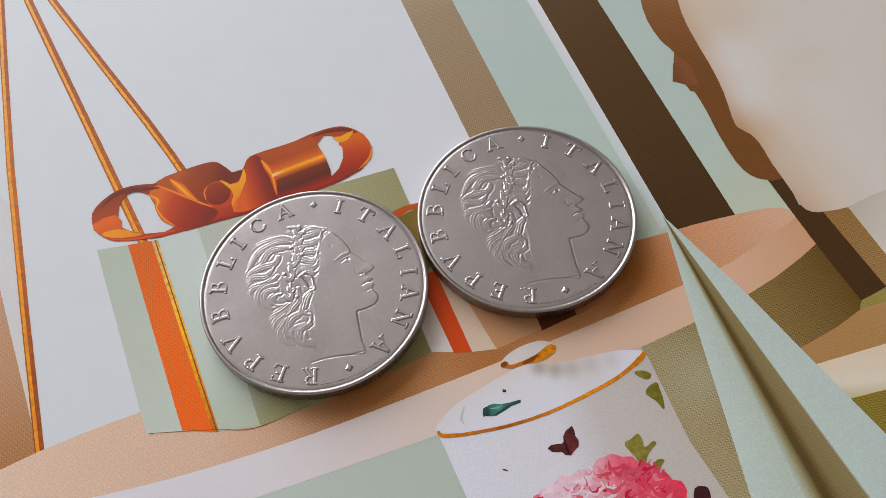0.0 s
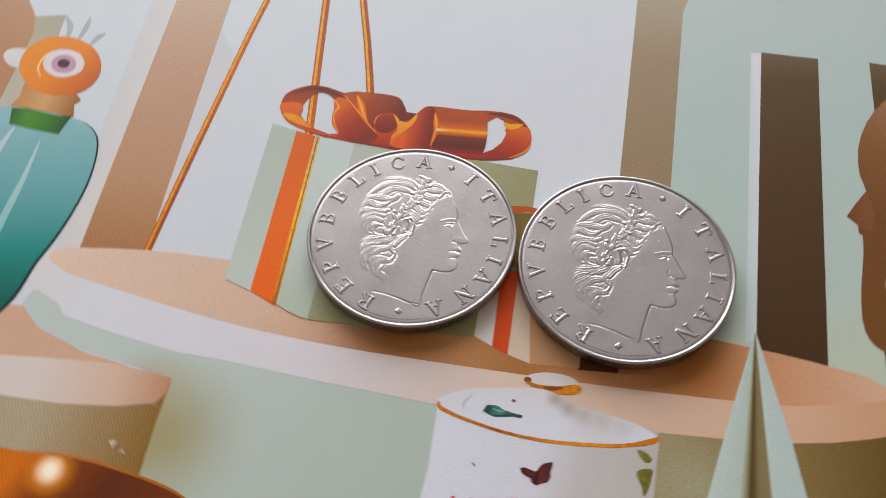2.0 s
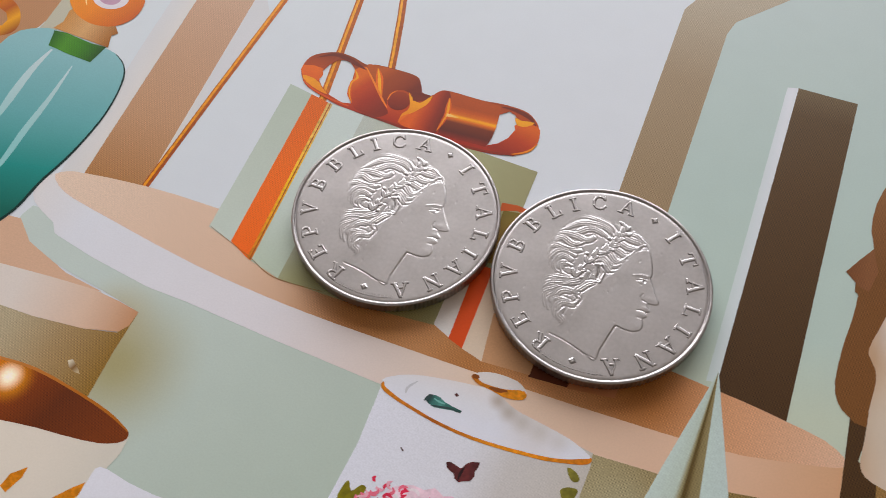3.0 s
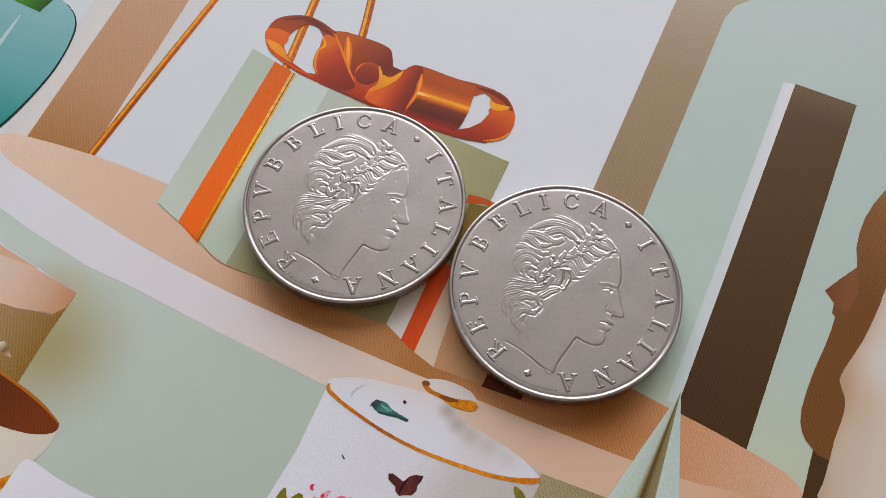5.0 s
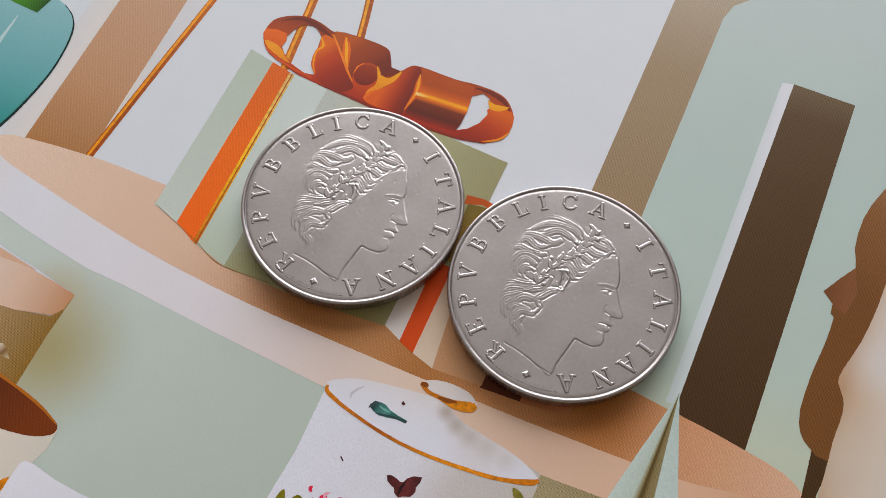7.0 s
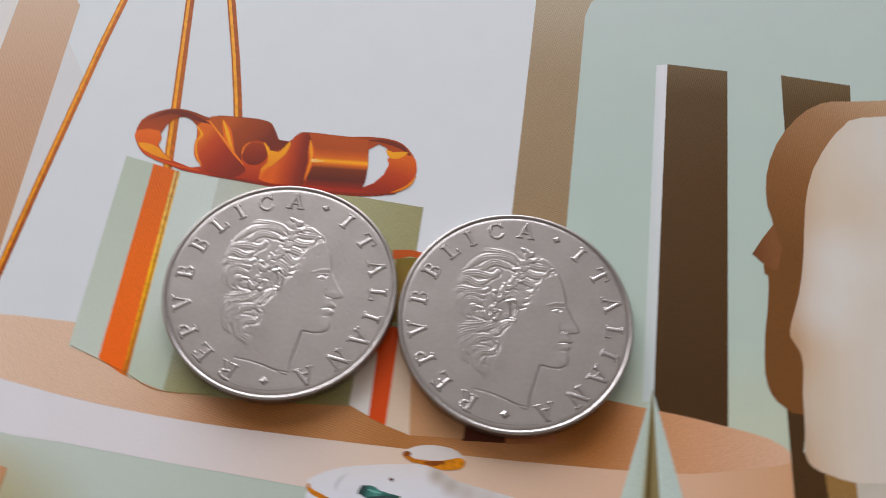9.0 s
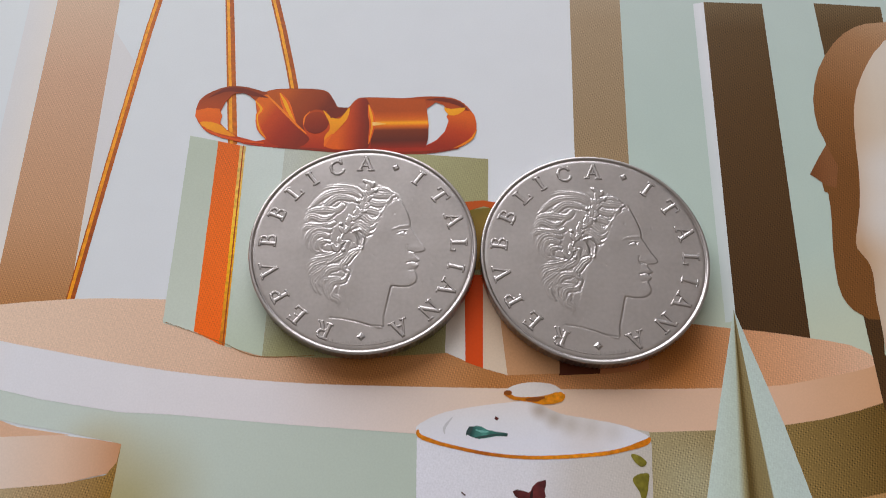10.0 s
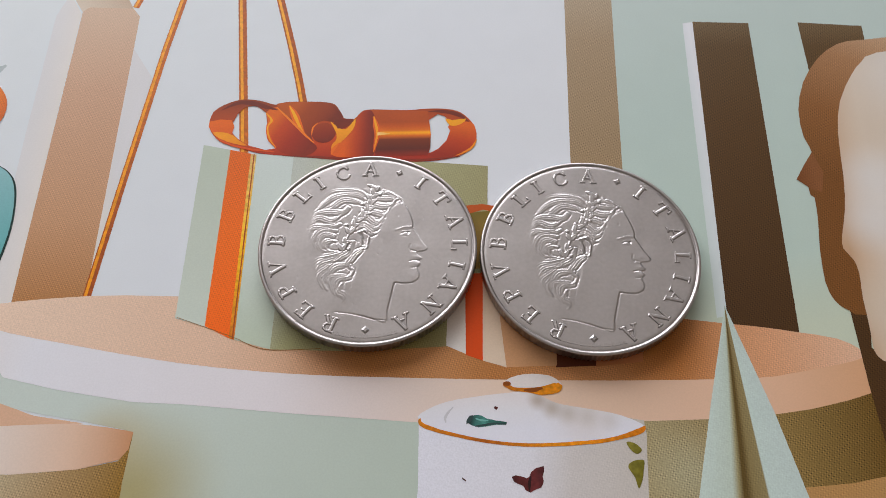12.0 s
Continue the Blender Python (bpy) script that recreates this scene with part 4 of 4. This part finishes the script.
printed("pale_front", [(76.2, 29.5), (66.5, 29.2), (64.0, 27.6), (62.2, 25.5), (59.6, 21.1), (58.1, 16.0), (57.2, 9.6), (56.2, 4.9), (55.0, 1.4), (54.7, -0.4), (55.5, -1.9), (55.7, -3.7), (55.3, -6.6), (55.2, -9.0), (55.0, -11.5), (54.9, -13.1), (55.5, -14.2), (57.0, -14.8), (59.6, -15.4), (62.6, -15.2), (82.0, -14.5), (93.5, -1.7), (90.0, 24.1)], 8,
        ink("print_form_white", [(0, (182, 150, 122)), (0.08, (196, 170, 146)), (0.24, (205, 190, 175)), (0.55, (206, 199, 192)), (1, (204, 196, 190))], (56.1, 8.6), (75.1, 7.1), dots=0.012,
            spots=[(*(64.7, 16.5), 9, (200, 180, 158), 0.5), (*(68.2, 5.0), 7, (200, 190, 178), 0.5), (*(56.3, -8.0), 7, (200, 188, 172), 0.5), (*(60.8, 9.0), 6.5, (212, 208, 206), 0.7), (*(59.2, 3.4), 6.0, (212, 208, 206), 0.7)]), motif, steps=2)
printed("pale_base", [(59.6, -15.4), (62.6, -15.2), (82.0, -14.5), (58.9, -40.1), (59.5, -29.1), (59.5, -22.3)], 7.8,
        ink("print_form_base", [(0, (188, 178, 164)), (1, (206, 200, 192))], (60.1, -15.9), (62.8, -21.3), dots=0.02), motif)


# ---- the coins ----
COIN_H = 1.8             # thickness of a coin, mm
FIELD = 1.66            # height of the flat field above the coin's base, mm

PROFILE = [(3.60, 6.30), (4.30, 5.25), (4.88, 3.92), (5.16, 2.77), (5.15, 2.24), (5.60, 1.42), (6.18, 0.40), (6.75, -0.45), (6.43, -0.80), (5.64, -0.94), (5.74, -1.33), (6.12, -1.80), (5.70, -2.08), (5.98, -2.50), (5.62, -2.98), (5.86, -3.80), (5.60, -4.50), (4.95, -4.84), (3.97, -4.87), (3.10, -4.84), (2.76, -6.31), (2.36, -8.30), (2.19, -9.55), (0.90, -9.20), (-0.36, -8.78), (-1.75, -8.45), (-3.30, -8.25), (-2.43, -4.99), (-1.48, 0.22), (1.62, 7.0)]
HAIR = [(4.28, 6.05), (3.31, 7.0), (2.27, 7.6), (1.12, 8.5), (-0.30, 8.2), (-1.32, 8.0), (-3.06, 8.15), (-4.9, 7.15), (-6.35, 5.01), (-6.8, 3.2), (-6.75, 1.07), (-5.95, -0.51), (-5.3, -0.95), (-6.0, -2.16), (-5.75, -4.29), (-5.11, -5.64), (-3.97, -6.40), (-3.06, -7.08), (-2.24, -6.98), (-1.92, -6.3), (-1.87, -5.16), (-1.24, -3.4), (-1.0, -1.62), (-0.25, -0.35), (1.0, 1.58), (1.7, 3.4), (2.7, 5.2)]
# strands of hair: four points along each
LOCKS_BACK = [((-0.08, 6.42), (-1.91, 7.64), (-4.24, 7.53), (-5.99, 5.75)), ((-0.34, 6.11), (-2.22, 6.94), (-4.18, 6.42), (-6.38, 4.61)), ((-0.85, 5.5), (-2.72, 6.16), (-4.25, 5.19), (-6.68, 3.9)), ((-2.38, 5.12), (-3.76, 4.39), (-5.27, 4.57), (-6.82, 3.07)),
              ((-3.22, 4.0), (-4.5, 3.4), (-5.88, 3.66), (-6.87, 1.78)), ((-3.3, 2.93), (-4.78, 2.5), (-6.29, 2.45), (-6.62, 0.44)), ((-3.59, 2.1), (-5.39, 1.91), (-6.2, 0.8), (-5.37, -0.76)), ((-3.81, 1.28), (-5.23, 1.23), (-5.52, 0.12), (-4.48, -0.78)), ((-3.65, 0.53), (-4.55, 0.62), (-4.83, -0.18), (-3.85, -0.72))]
LOCKS_NAPE = [((-2.44, -0.89), (-4.33, -1.22), (-5.83, -1.77), (-6.08, -2.92)), ((-2.79, -1.61), (-4.42, -1.94), (-5.63, -2.93), (-5.67, -4.49)), ((-3.89, -2.46), (-4.99, -3.15), (-5.44, -4.21), (-4.75, -5.34)), ((-2.76, -2.26), (-3.86, -3.03), (-4.69, -4.08), (-4.42, -5.63)), ((-1.86, -2.56), (-3.13, -2.61), (-4.16, -3.45), (-3.96, -4.87)),
              ((-1.59, -3.14), (-2.68, -4.12), (-3.94, -3.95), (-3.6, -5.92)), ((-2.06, -3.99), (-3.24, -4.39), (-3.5, -5.5), (-2.71, -6.35)), ((-2.78, -4.82), (-2.99, -5.79), (-2.4, -6.36), (-2.68, -7.18)), ((-0.67, -0.41), (-1.28, -1.13), (-2.01, -1.99), (-1.59, -3.07)), ((-1.66, 0.5), (-2.18, -0.82), (-2.92, -1.53), (-3.79, -1.95))]
LOCKS_BROW = [((0.7, 6.72), (2.02, 7.17), (3.22, 6.68), (4.16, 5.66)), ((0.2, 5.63), (1.24, 6.4), (2.43, 6.22), (3.36, 6.28)), ((-0.3, 4.56), (0.73, 5.47), (1.92, 5.14), (2.96, 6.05)), ((-0.79, 3.64), (0.23, 4.55), (1.42, 4.06), (2.45, 4.97)),
              ((-1.22, 2.89), (-0.14, 3.63), (0.92, 3.0), (1.94, 4.05)), ((-1.59, 2.14), (-0.44, 2.8), (0.42, 2.25), (1.44, 2.84)), ((-1.39, 1.98), (-0.23, 2.34), (0.3, 1.65), (1.4, 1.93))]
# fine struck lines: points, half width, height (mm)
LINES = [(((3.2, 1.95), (4.05, 2.3), (4.95, 2.36)), 0.16, 0.03), (((3.9, 1.9), (4.9, 2.0)), 0.09, -0.025), (((3.75, 1.45), (4.2, 1.68), (4.72, 1.66)), 0.09, -0.04), (((4.56, 1.62), (4.6, 1.5)), 0.15, -0.07), (((3.9, 1.2), (4.4, 1.1)), 0.08, -0.02),
         (((4.83, 0.05), (4.72, -0.45), (4.95, -0.9)), 0.1, -0.035), (((5.0, -0.72), (5.45, -0.86)), 0.1, -0.05), (((4.75, -2.12), (5.3, -1.98), (5.8, -2.06)), 0.09, -0.055), (((5.0, -2.95), (5.55, -2.9)), 0.14, -0.03),
         (((-1.15, 1.75), (-0.3, 1.98), (0.12, 1.0), (-0.05, -0.3)), 0.15, 0.085), (((-0.75, 1.4), (-0.5, 0.8), (-0.45, 0.1)), 0.17, -0.1), (((-0.95, 0.3), (-0.6, -0.45), (-0.1, -0.4)), 0.12, 0.04),
         (((3.12, -4.85), (2.78, -6.3), (2.36, -8.3)), 0.1, -0.05), (((2.3, -9.4), (0.9, -9.22), (-0.36, -8.8), (-1.75, -8.46), (-3.3, -8.26)), 0.09, -0.05), (((3.1, -4.82), (4.0, -4.9), (5.0, -4.86), (5.6, -4.5)), 0.1, -0.03),
         (((5.16, 2.3), (5.2, 2.9), (4.9, 4.0), (4.3, 5.3)), 0.08, -0.035), (((1.55, 0.9), (1.7, 0.2), (1.5, -0.4)), 0.3, -0.012)]
WREATH = ((0.6, 7.3), (0.35, 6.2), (-0.3, 4.56), (-1.73, 2.59), (-2.83, -0.66))


def inside_distance(px, py, poly):
    """Distance to a polygon's edge, positive inside."""
    d2, inside = np.full(px.shape, 1e9), np.zeros(px.shape, bool)
    for (ax, ay), (bx, by) in zip(poly, poly[1:] + poly[:1]):
        ex, ey = bx - ax, by - ay
        t = np.clip(((px - ax) * ex + (py - ay) * ey) / (ex * ex + ey * ey + 1e-12), 0, 1)
        d2 = np.minimum(d2, (px - ax - t * ex) ** 2 + (py - ay - t * ey) ** 2)
        if abs(ey) > 1e-12:
            inside ^= ((ay > py) != (by > py)) & (px < ex * (py - ay) / ey + ax)
    return np.where(inside, 1, -1) * np.sqrt(d2)


def ramp01(v):
    v = np.clip(v, 0, 1)
    return v * v * (3 - 2 * v)


def along(pts, n=13):
    """n places on the smooth curve through the four points."""
    p, u = np.array(pts), np.linspace(0, 3, n)[:, None]
    return -p[0] * (u - 1) * (u - 2) * (u - 3) / 6 + p[1] * u * (u - 2) * (u - 3) / 2 - p[2] * u * (u - 1) * (u - 3) / 2 + p[3] * u * (u - 1) * (u - 2) / 6


def line_distance(x, y, pts):
    best = np.full(x.shape, 99.0)
    for (ax, ay), (bx, by) in zip(pts[:-1], pts[1:]):
        ex, ey = bx - ax, by - ay
        t = np.clip(((x - ax) * ex + (y - ay) * ey) / (ex * ex + ey * ey + 1e-9), 0, 1)
        best = np.minimum(best, (x - ax - t * ex) ** 2 + (y - ay - t * ey) ** 2)
    return np.sqrt(best)


def relief(x, y):
    """The height of the laurelled head and the field over the base level, mm."""
    face = inside_distance(x, y, rounded(PROFILE, 4))
    hair = inside_distance(x, y, rounded(HAIR, 4))
    h = 0.05 * ramp01(face / 0.11 + 0.4) + 0.02 * (1 - np.exp(-np.maximum(face, 0) / 1.6))
    h = h * (1 - ramp01((-4.6 - y) / 2.0) * (1 - ramp01((x + 2.4) / 3.4)))
    h = np.maximum(h, 0.034 * ramp01(hair / 0.7) + 0.016 * (1 - np.exp(-np.maximum(hair, 0) / 2.0)))
    near = (hair > -0.7) & (np.hypot(x, y) < 9.6)
    hx, hy = x[near], y[near]
    strand, gap = np.zeros(hx.shape), np.full(hx.shape, 9.0)
    rng = random.Random(11)
    for p in LOCKS_BACK + LOCKS_NAPE + LOCKS_BROW:
        spine = along(p)
        run = np.gradient(spine, axis=0)
        across = np.stack([-run[:, 1], run[:, 0]], 1) / np.linalg.norm(run, axis=1)[:, None]
        spine = spine + across * 0.085 * np.sin(np.arange(13) * 0.95 + rng.uniform(0, 6.3))[:, None]
        taper = np.sin(math.pi * (0.12 + 0.8 * np.linspace(0, 1, 13)))[:, None] ** 0.7
        lock = np.full(hx.shape, 9.0)
        fresh = np.zeros(hx.shape)
        for lane in (-1, 0, 1):
            first, last = (0, 13) if lane == 0 else (rng.randint(0, 3), 13 - rng.randint(1, 4))
            d = line_distance(hx, hy, (spine + across * lane * 0.27 * taper)[first:last])
            lock = np.minimum(lock, d)
            fresh = np.maximum(fresh, (1.0 if lane == 0 else rng.uniform(0.55, 0.85)) * np.exp(-(d / 0.105) ** 2))
        cover = ramp01(1.8 - lock / 0.16)
        strand = strand * (1 - cover) + cover * fresh
        gap = np.minimum(gap, lock)
    inner = ramp01(hair[near] / 0.3 + 0.9)
    h[near] += (0.028 * strand - 0.018 - 0.036 * np.exp(-((gap - 0.26) / 0.08) ** 2)) * inner
    # the laurel: a stem, leaves in pairs and berries
    stem = [np.array(p) for p in rounded(list(WREATH), 4)[:17]]
    h = np.maximum(h, 0.085 * np.exp(-(line_distance(x, y, [tuple(q) for q in stem]) / 0.12) ** 2))
    for i in range(1, 16):
        here, run = stem[i], stem[i - 1] - stem[min(i + 1, 16)]
        for side in (-1, 1):
            an = math.atan2(run[1], run[0]) + side * (0.62 + 0.3 * math.sin(i * 2.9 + side))
            size = 0.5 + 0.12 * math.sin(i * 3.7 + side * 2.3)
            cx, cy = here[0] + size * 0.9 * math.cos(an), here[1] + size * 0.9 * math.sin(an)
            u = (x - cx) * math.cos(an) + (y - cy) * math.sin(an)
            v = -(x - cx) * math.sin(an) + (y - cy) * math.cos(an)
            e = 1 - (u / size) ** 2 - (v / (0.25 * (1 - 0.35 * u / size))) ** 2
            e = np.where(np.abs(u) < size, e, -9.0)
            h = np.where((e > -0.9) & (e <= 0), h - 0.02 * (1 - np.abs(e + 0.45) / 0.45), h)
            h = np.where(e > 0, 0.066 + 0.028 * np.sqrt(np.maximum(e, 0)) - 0.018 * np.exp(-(v / 0.05) ** 2), h)
        if i % 3 == 0:
            b = np.hypot(x - here[0] - 0.75 * (1 if i % 2 else -1), y - here[1] - 0.1)
            h = np.where(b < 0.21, 0.07 + 0.05 * np.sqrt(np.maximum(1 - (b / 0.21) ** 2, 0)), h)
    for pts, wide, amp in LINES:
        d = line_distance(x, y, pts)
        h = h + 0.8 * amp * np.exp(-(d / (0.8 * wide)) ** 2)
    # small dents of wear
    for _ in range(26):
        r, a, size = 9.3 * math.sqrt(rng.random()), rng.uniform(0, 6.3), rng.uniform(0.06, 0.13)
        h = h - rng.uniform(0.008, 0.025) * np.exp(-((x - r * math.cos(a)) / size) ** 2 - ((y - r * math.sin(a)) / (size * rng.uniform(0.7, 2.2))) ** 2)
    # low forms of the cheek, lips, jaw
    for (cx, cy), rx, ry, amp in (((5.6, -0.35), 0.4, 0.3, 0.03), ((5.6, -1.6), 0.4, 0.2, 0.03), ((5.5, -2.45), 0.35, 0.22, 0.03), ((5.1, -4.0), 0.5, 0.5, 0.025), ((3.6, -0.9), 1.5, 1.4, 0.02), ((4.2, 1.35), 0.45, 0.2, 0.02)):
        h = h + 0.7 * amp * np.exp(-((x - cx) / rx) ** 2 - ((y - cy) / ry) ** 2) * ramp01(face / 0.15)
    return h


def coin_disc():
    """The struck blank: reeded edge, raised rounded rim, field with the relief."""
    seg = 640
    radii = list(np.linspace(0.12, 9.9, 138)) + list(np.linspace(10.1, 11.45, 6)) + [11.6, 11.85, 11.9, 11.94, 11.98, 12.02, 12.08, 12.14, 12.2, 12.26, 12.32, 12.37, 12.4]
    ang = np.arange(seg) * 2 * math.pi / seg
    rr, aa = np.meshgrid(radii, ang, indexing="ij")
    x, y = rr * np.cos(aa), rr * np.sin(aa)
    z = FIELD + relief(x, y) * ramp01((11.2 - rr) / 0.8)
    rim = ramp01((rr - 11.95) / 0.13)
    z = np.where(rr > 11.7, FIELD + (COIN_H - FIELD) * rim, z)
    z = z - 0.05 * np.exp(-((rr - 11.9) / 0.06) ** 2)
    over = np.maximum(rr - 12.24, 0) / 0.16
    z = z - 0.025 * np.where(rr > 12.06, ((rr - 12.18) / 0.12) ** 2, 0) - 0.1 * (1 - np.sqrt(np.maximum(1 - over ** 2, 0)))
    rings = [np.stack([x, y, z], -1).reshape(-1, 3)]
    reed = np.where(np.arange(seg) % 4 < 2 , 0.07, 0.0)
    for r, h in ((12.4, COIN_H - 0.26), (12.4, 0.2), (12.25, 0.05), (12.0, 0.0)):
        r = r - (reed if r == 12.4 else 0)
        rings.append(np.stack([r * np.cos(ang), r * np.sin(ang), np.full(seg, h)], -1))
    verts = np.concatenate([*rings, [[0, 0, float(z[0].mean())]]]) * MM
    count = len(radii) + 4
    faces = [(i * seg + j, (i + 1) * seg + j, (i + 1) * seg + (j + 1) % seg, i * seg + (j + 1) % seg) for i in range(count - 1) for j in range(seg)]
    faces += [(len(verts) - 1, j, (j + 1) % seg) for j in range(seg)]
    faces.append(tuple((count - 1) * seg + j for j in range(seg))[::-1])
    me = bpy.data.meshes.new("disc")
    me.from_pydata([tuple(v) for v in verts], [], faces)
    me.polygons.foreach_set("use_smooth", [True] * len(me.polygons))
    me.materials.append(STEEL)
    return me


THICK, THIN, FOOT = 0.21, 0.12, 0.11
STROKES = {     # (points, width) in units of the capitals' height
    "I": [([(0, -0.5), (0, 0.5)], THICK), ([(-0.2, -0.46), (0.2, -0.46)], FOOT), ([(-0.2, 0.46), (0.2, 0.46)], FOOT)],
    "L": [([(-0.16, -0.5), (-0.16, 0.5)], THICK), ([(-0.36, 0.46), (0.04, 0.46)], FOOT), ([(-0.36, -0.46), (0.34, -0.46)], FOOT), ([(0.34, -0.5), (0.36, -0.22)], FOOT)],
    "E": [([(-0.18, -0.5), (-0.18, 0.5)], THICK), ([(-0.36, -0.46), (0.32, -0.46)], FOOT), ([(-0.36, 0.46), (0.3, 0.46)], FOOT), ([(-0.18, 0.02), (0.18, 0.02)], FOOT), ([(0.34, -0.5), (0.36, -0.26)], FOOT), ([(0.31, 0.5), (0.33, 0.28)], FOOT)],
    "T": [([(0, -0.5), (0, 0.5)], THICK), ([(-0.2, -0.46), (0.2, -0.46)], FOOT), ([(-0.42, 0.45), (0.42, 0.45)], FOOT), ([(-0.41, 0.48), (-0.44, 0.2)], FOOT), ([(0.41, 0.48), (0.44, 0.2)], FOOT)],
    "A": [([(-0.36, -0.48), (0.0, 0.52)], THIN), ([(0.36, -0.48), (0.0, 0.52)], THICK), ([(-0.22, -0.14), (0.22, -0.14)], FOOT), ([(-0.52, -0.46), (-0.2, -0.46)], FOOT), ([(0.18, -0.46), (0.54, -0.46)], FOOT)],
    "V": [([(-0.36, 0.48), (0.0, -0.52)], THICK), ([(0.36, 0.48), (0.0, -0.52)], THIN), ([(-0.54, 0.46), (-0.18, 0.46)], FOOT), ([(0.2, 0.46), (0.52, 0.46)], FOOT)],
    "N": [([(-0.34, -0.5), (-0.34, 0.46)], THIN), ([(0.34, -0.5), (0.34, 0.5)], THIN), ([(-0.36, 0.48), (0.34, -0.5)], THICK), ([(-0.5, -0.46), (-0.18, -0.46)], FOOT), ([(-0.5, 0.46), (-0.28, 0.46)], FOOT), ([(0.18, 0.46), (0.5, 0.46)], FOOT)],
    "P": [([(-0.2, -0.5), (-0.2, 0.5)], THICK), ([(-0.38, -0.46), (0.02, -0.46)], FOOT), ([(-0.38, 0.46), (0.06, 0.46), (0.26, 0.38), (0.32, 0.22), (0.24, 0.04), (0.04, -0.03), (-0.18, -0.03)], 0.15)],
    "R": [([(-0.22, -0.5), (-0.22, 0.5)], THICK), ([(-0.4, -0.46), (0.0, -0.46)], FOOT), ([(-0.4, 0.46), (0.04, 0.46), (0.22, 0.38), (0.28, 0.24), (0.2, 0.07), (0.02, 0.0), (-0.2, 0.0)], 0.15), ([(0.02, 0.0), (0.34, -0.46)], THICK), ([(0.26, -0.46), (0.5, -0.46)], FOOT)],
    "B": [([(-0.2, -0.5), (-0.2, 0.5)], THICK), ([(-0.38, 0.46), (0.04, 0.46), (0.2, 0.4), (0.25, 0.26), (0.18, 0.1), (0.0, 0.04), (-0.2, 0.04)], 0.14), ([(0.0, 0.04), (0.24, -0.04), (0.33, -0.22), (0.24, -0.4), (0.04, -0.46), (-0.38, -0.46)], 0.15)],
    "C": [([(0.36, 0.24), (0.26, 0.4), (0.04, 0.48), (-0.2, 0.4), (-0.36, 0.16), (-0.36, -0.16), (-0.2, -0.4), (0.04, -0.48), (0.26, -0.4), (0.38, -0.24)], 0.16), ([(0.37, 0.5), (0.38, 0.2)], FOOT)],
}


def letter_mesh(ch, size):
    """One raised Roman capital, centred: ridges with sloping flanks and slab feet."""
    bm = bmesh.new()
    level = 0.115
    for pts, wide in STROKES[ch]:
        for (ax, ay), (bx, by) in zip(pts[:-1], pts[1:]):
            level -= 0.0015
            ex, ey = bx - ax, by - ay
            run = math.hypot(ex, ey)
            ux, uy = ex / run, ey / run
            rings = []
            for half, end, z in ((wide * 0.62, 0.05, -0.02), (wide * 0.5, 0.03, level - 0.045), (wide * 0.26, -0.02, level)):
                ends = ((ax - ux * end, ay - uy * end), (bx + ux * end, by + uy * end))
                ring = [(q[0] + k * uy * half, q[1] - k * ux * half) for q, k in ((ends[0], 1), (ends[1], 1), (ends[1], -1), (ends[0], -1))]
                rings.append([bm.verts.new((px * size * MM, py * size * MM, z * MM)) for px, py in ring])
            for lower, upper in zip(rings[:-1], rings[1:]):
                for k in range(4):
                    bm.faces.new((lower[k], lower[(k + 1) % 4], upper[(k + 1) % 4], upper[k]))
            bm.faces.new(rings[-1])
    return mesh_of("letter", bm, STEEL)


coin = tagged(new("coin"), "worn grey steel coin with raised lettering, lying on the page", "coin", group="coins on the page")
disc = new("disc", coin_disc())
disc.parent = coin
LEGEND = zip("REPVBBLICAITALIANA", (248.2, 230, 212.6, 194.9, 175.3, 156.3, 139, 124.4, 107.8, 89.5, 53.9, 35.8, 17.2, -0.3, -15, -29.2, -46.7, -67))
forms = {}
for ch, a in LEGEND:
    if ch not in forms:
        forms[ch] = letter_mesh(ch, 1.8)
    ob = new("letter", forms[ch])
    ob.parent = coin
    ob.matrix_basis = pose(10.4 * math.cos(radians(a)) * MM, 10.4 * math.sin(radians(a)) * MM, FIELD * MM, 0, 0, a - 90)
for a in (70.2, -89.8):
    bm = bmesh.new()
    bmesh.ops.create_cone(bm, cap_ends=True, segments=4, radius1=0.5 * MM, radius2=0.22 * MM, depth=0.13 * MM)
    ob = part("lozenge", bm, STEEL, coin)
    ob.matrix_basis = pose(10.45 * math.cos(radians(a)) * MM, 10.45 * math.sin(radians(a)) * MM, (FIELD + 0.06) * MM, 0, 0, a)
# the tiny line of writing along the rim, too small to read
for i in range(17):
    a = -108 + i * 2.2
    bm = box(bmesh.new(), -0.14 * MM, -0.2 * MM, -0.02 * MM, (0.08 + 0.06 * (i % 3)) * MM, (0.1 + 0.1 * (i % 2)) * MM, 0.075 * MM)
    ob = part("tiny_mark", bm, STEEL, coin)
    ob.matrix_basis = pose(11.2 * math.cos(radians(a)) * MM, 11.2 * math.sin(radians(a)) * MM, FIELD * MM, 0, 0, a + 90)
coin.matrix_basis = pose(0, 0, 0.1 * MM, 0, 0, 0)
other = copy_thing(coin, pose(25.1 * MM, -1.46 * MM, 0.1 * MM, 0, 0, -3.7))
tagged(other, "slightly darker worn steel coin touching the rim of another coin", "coin", group="coins on the page")
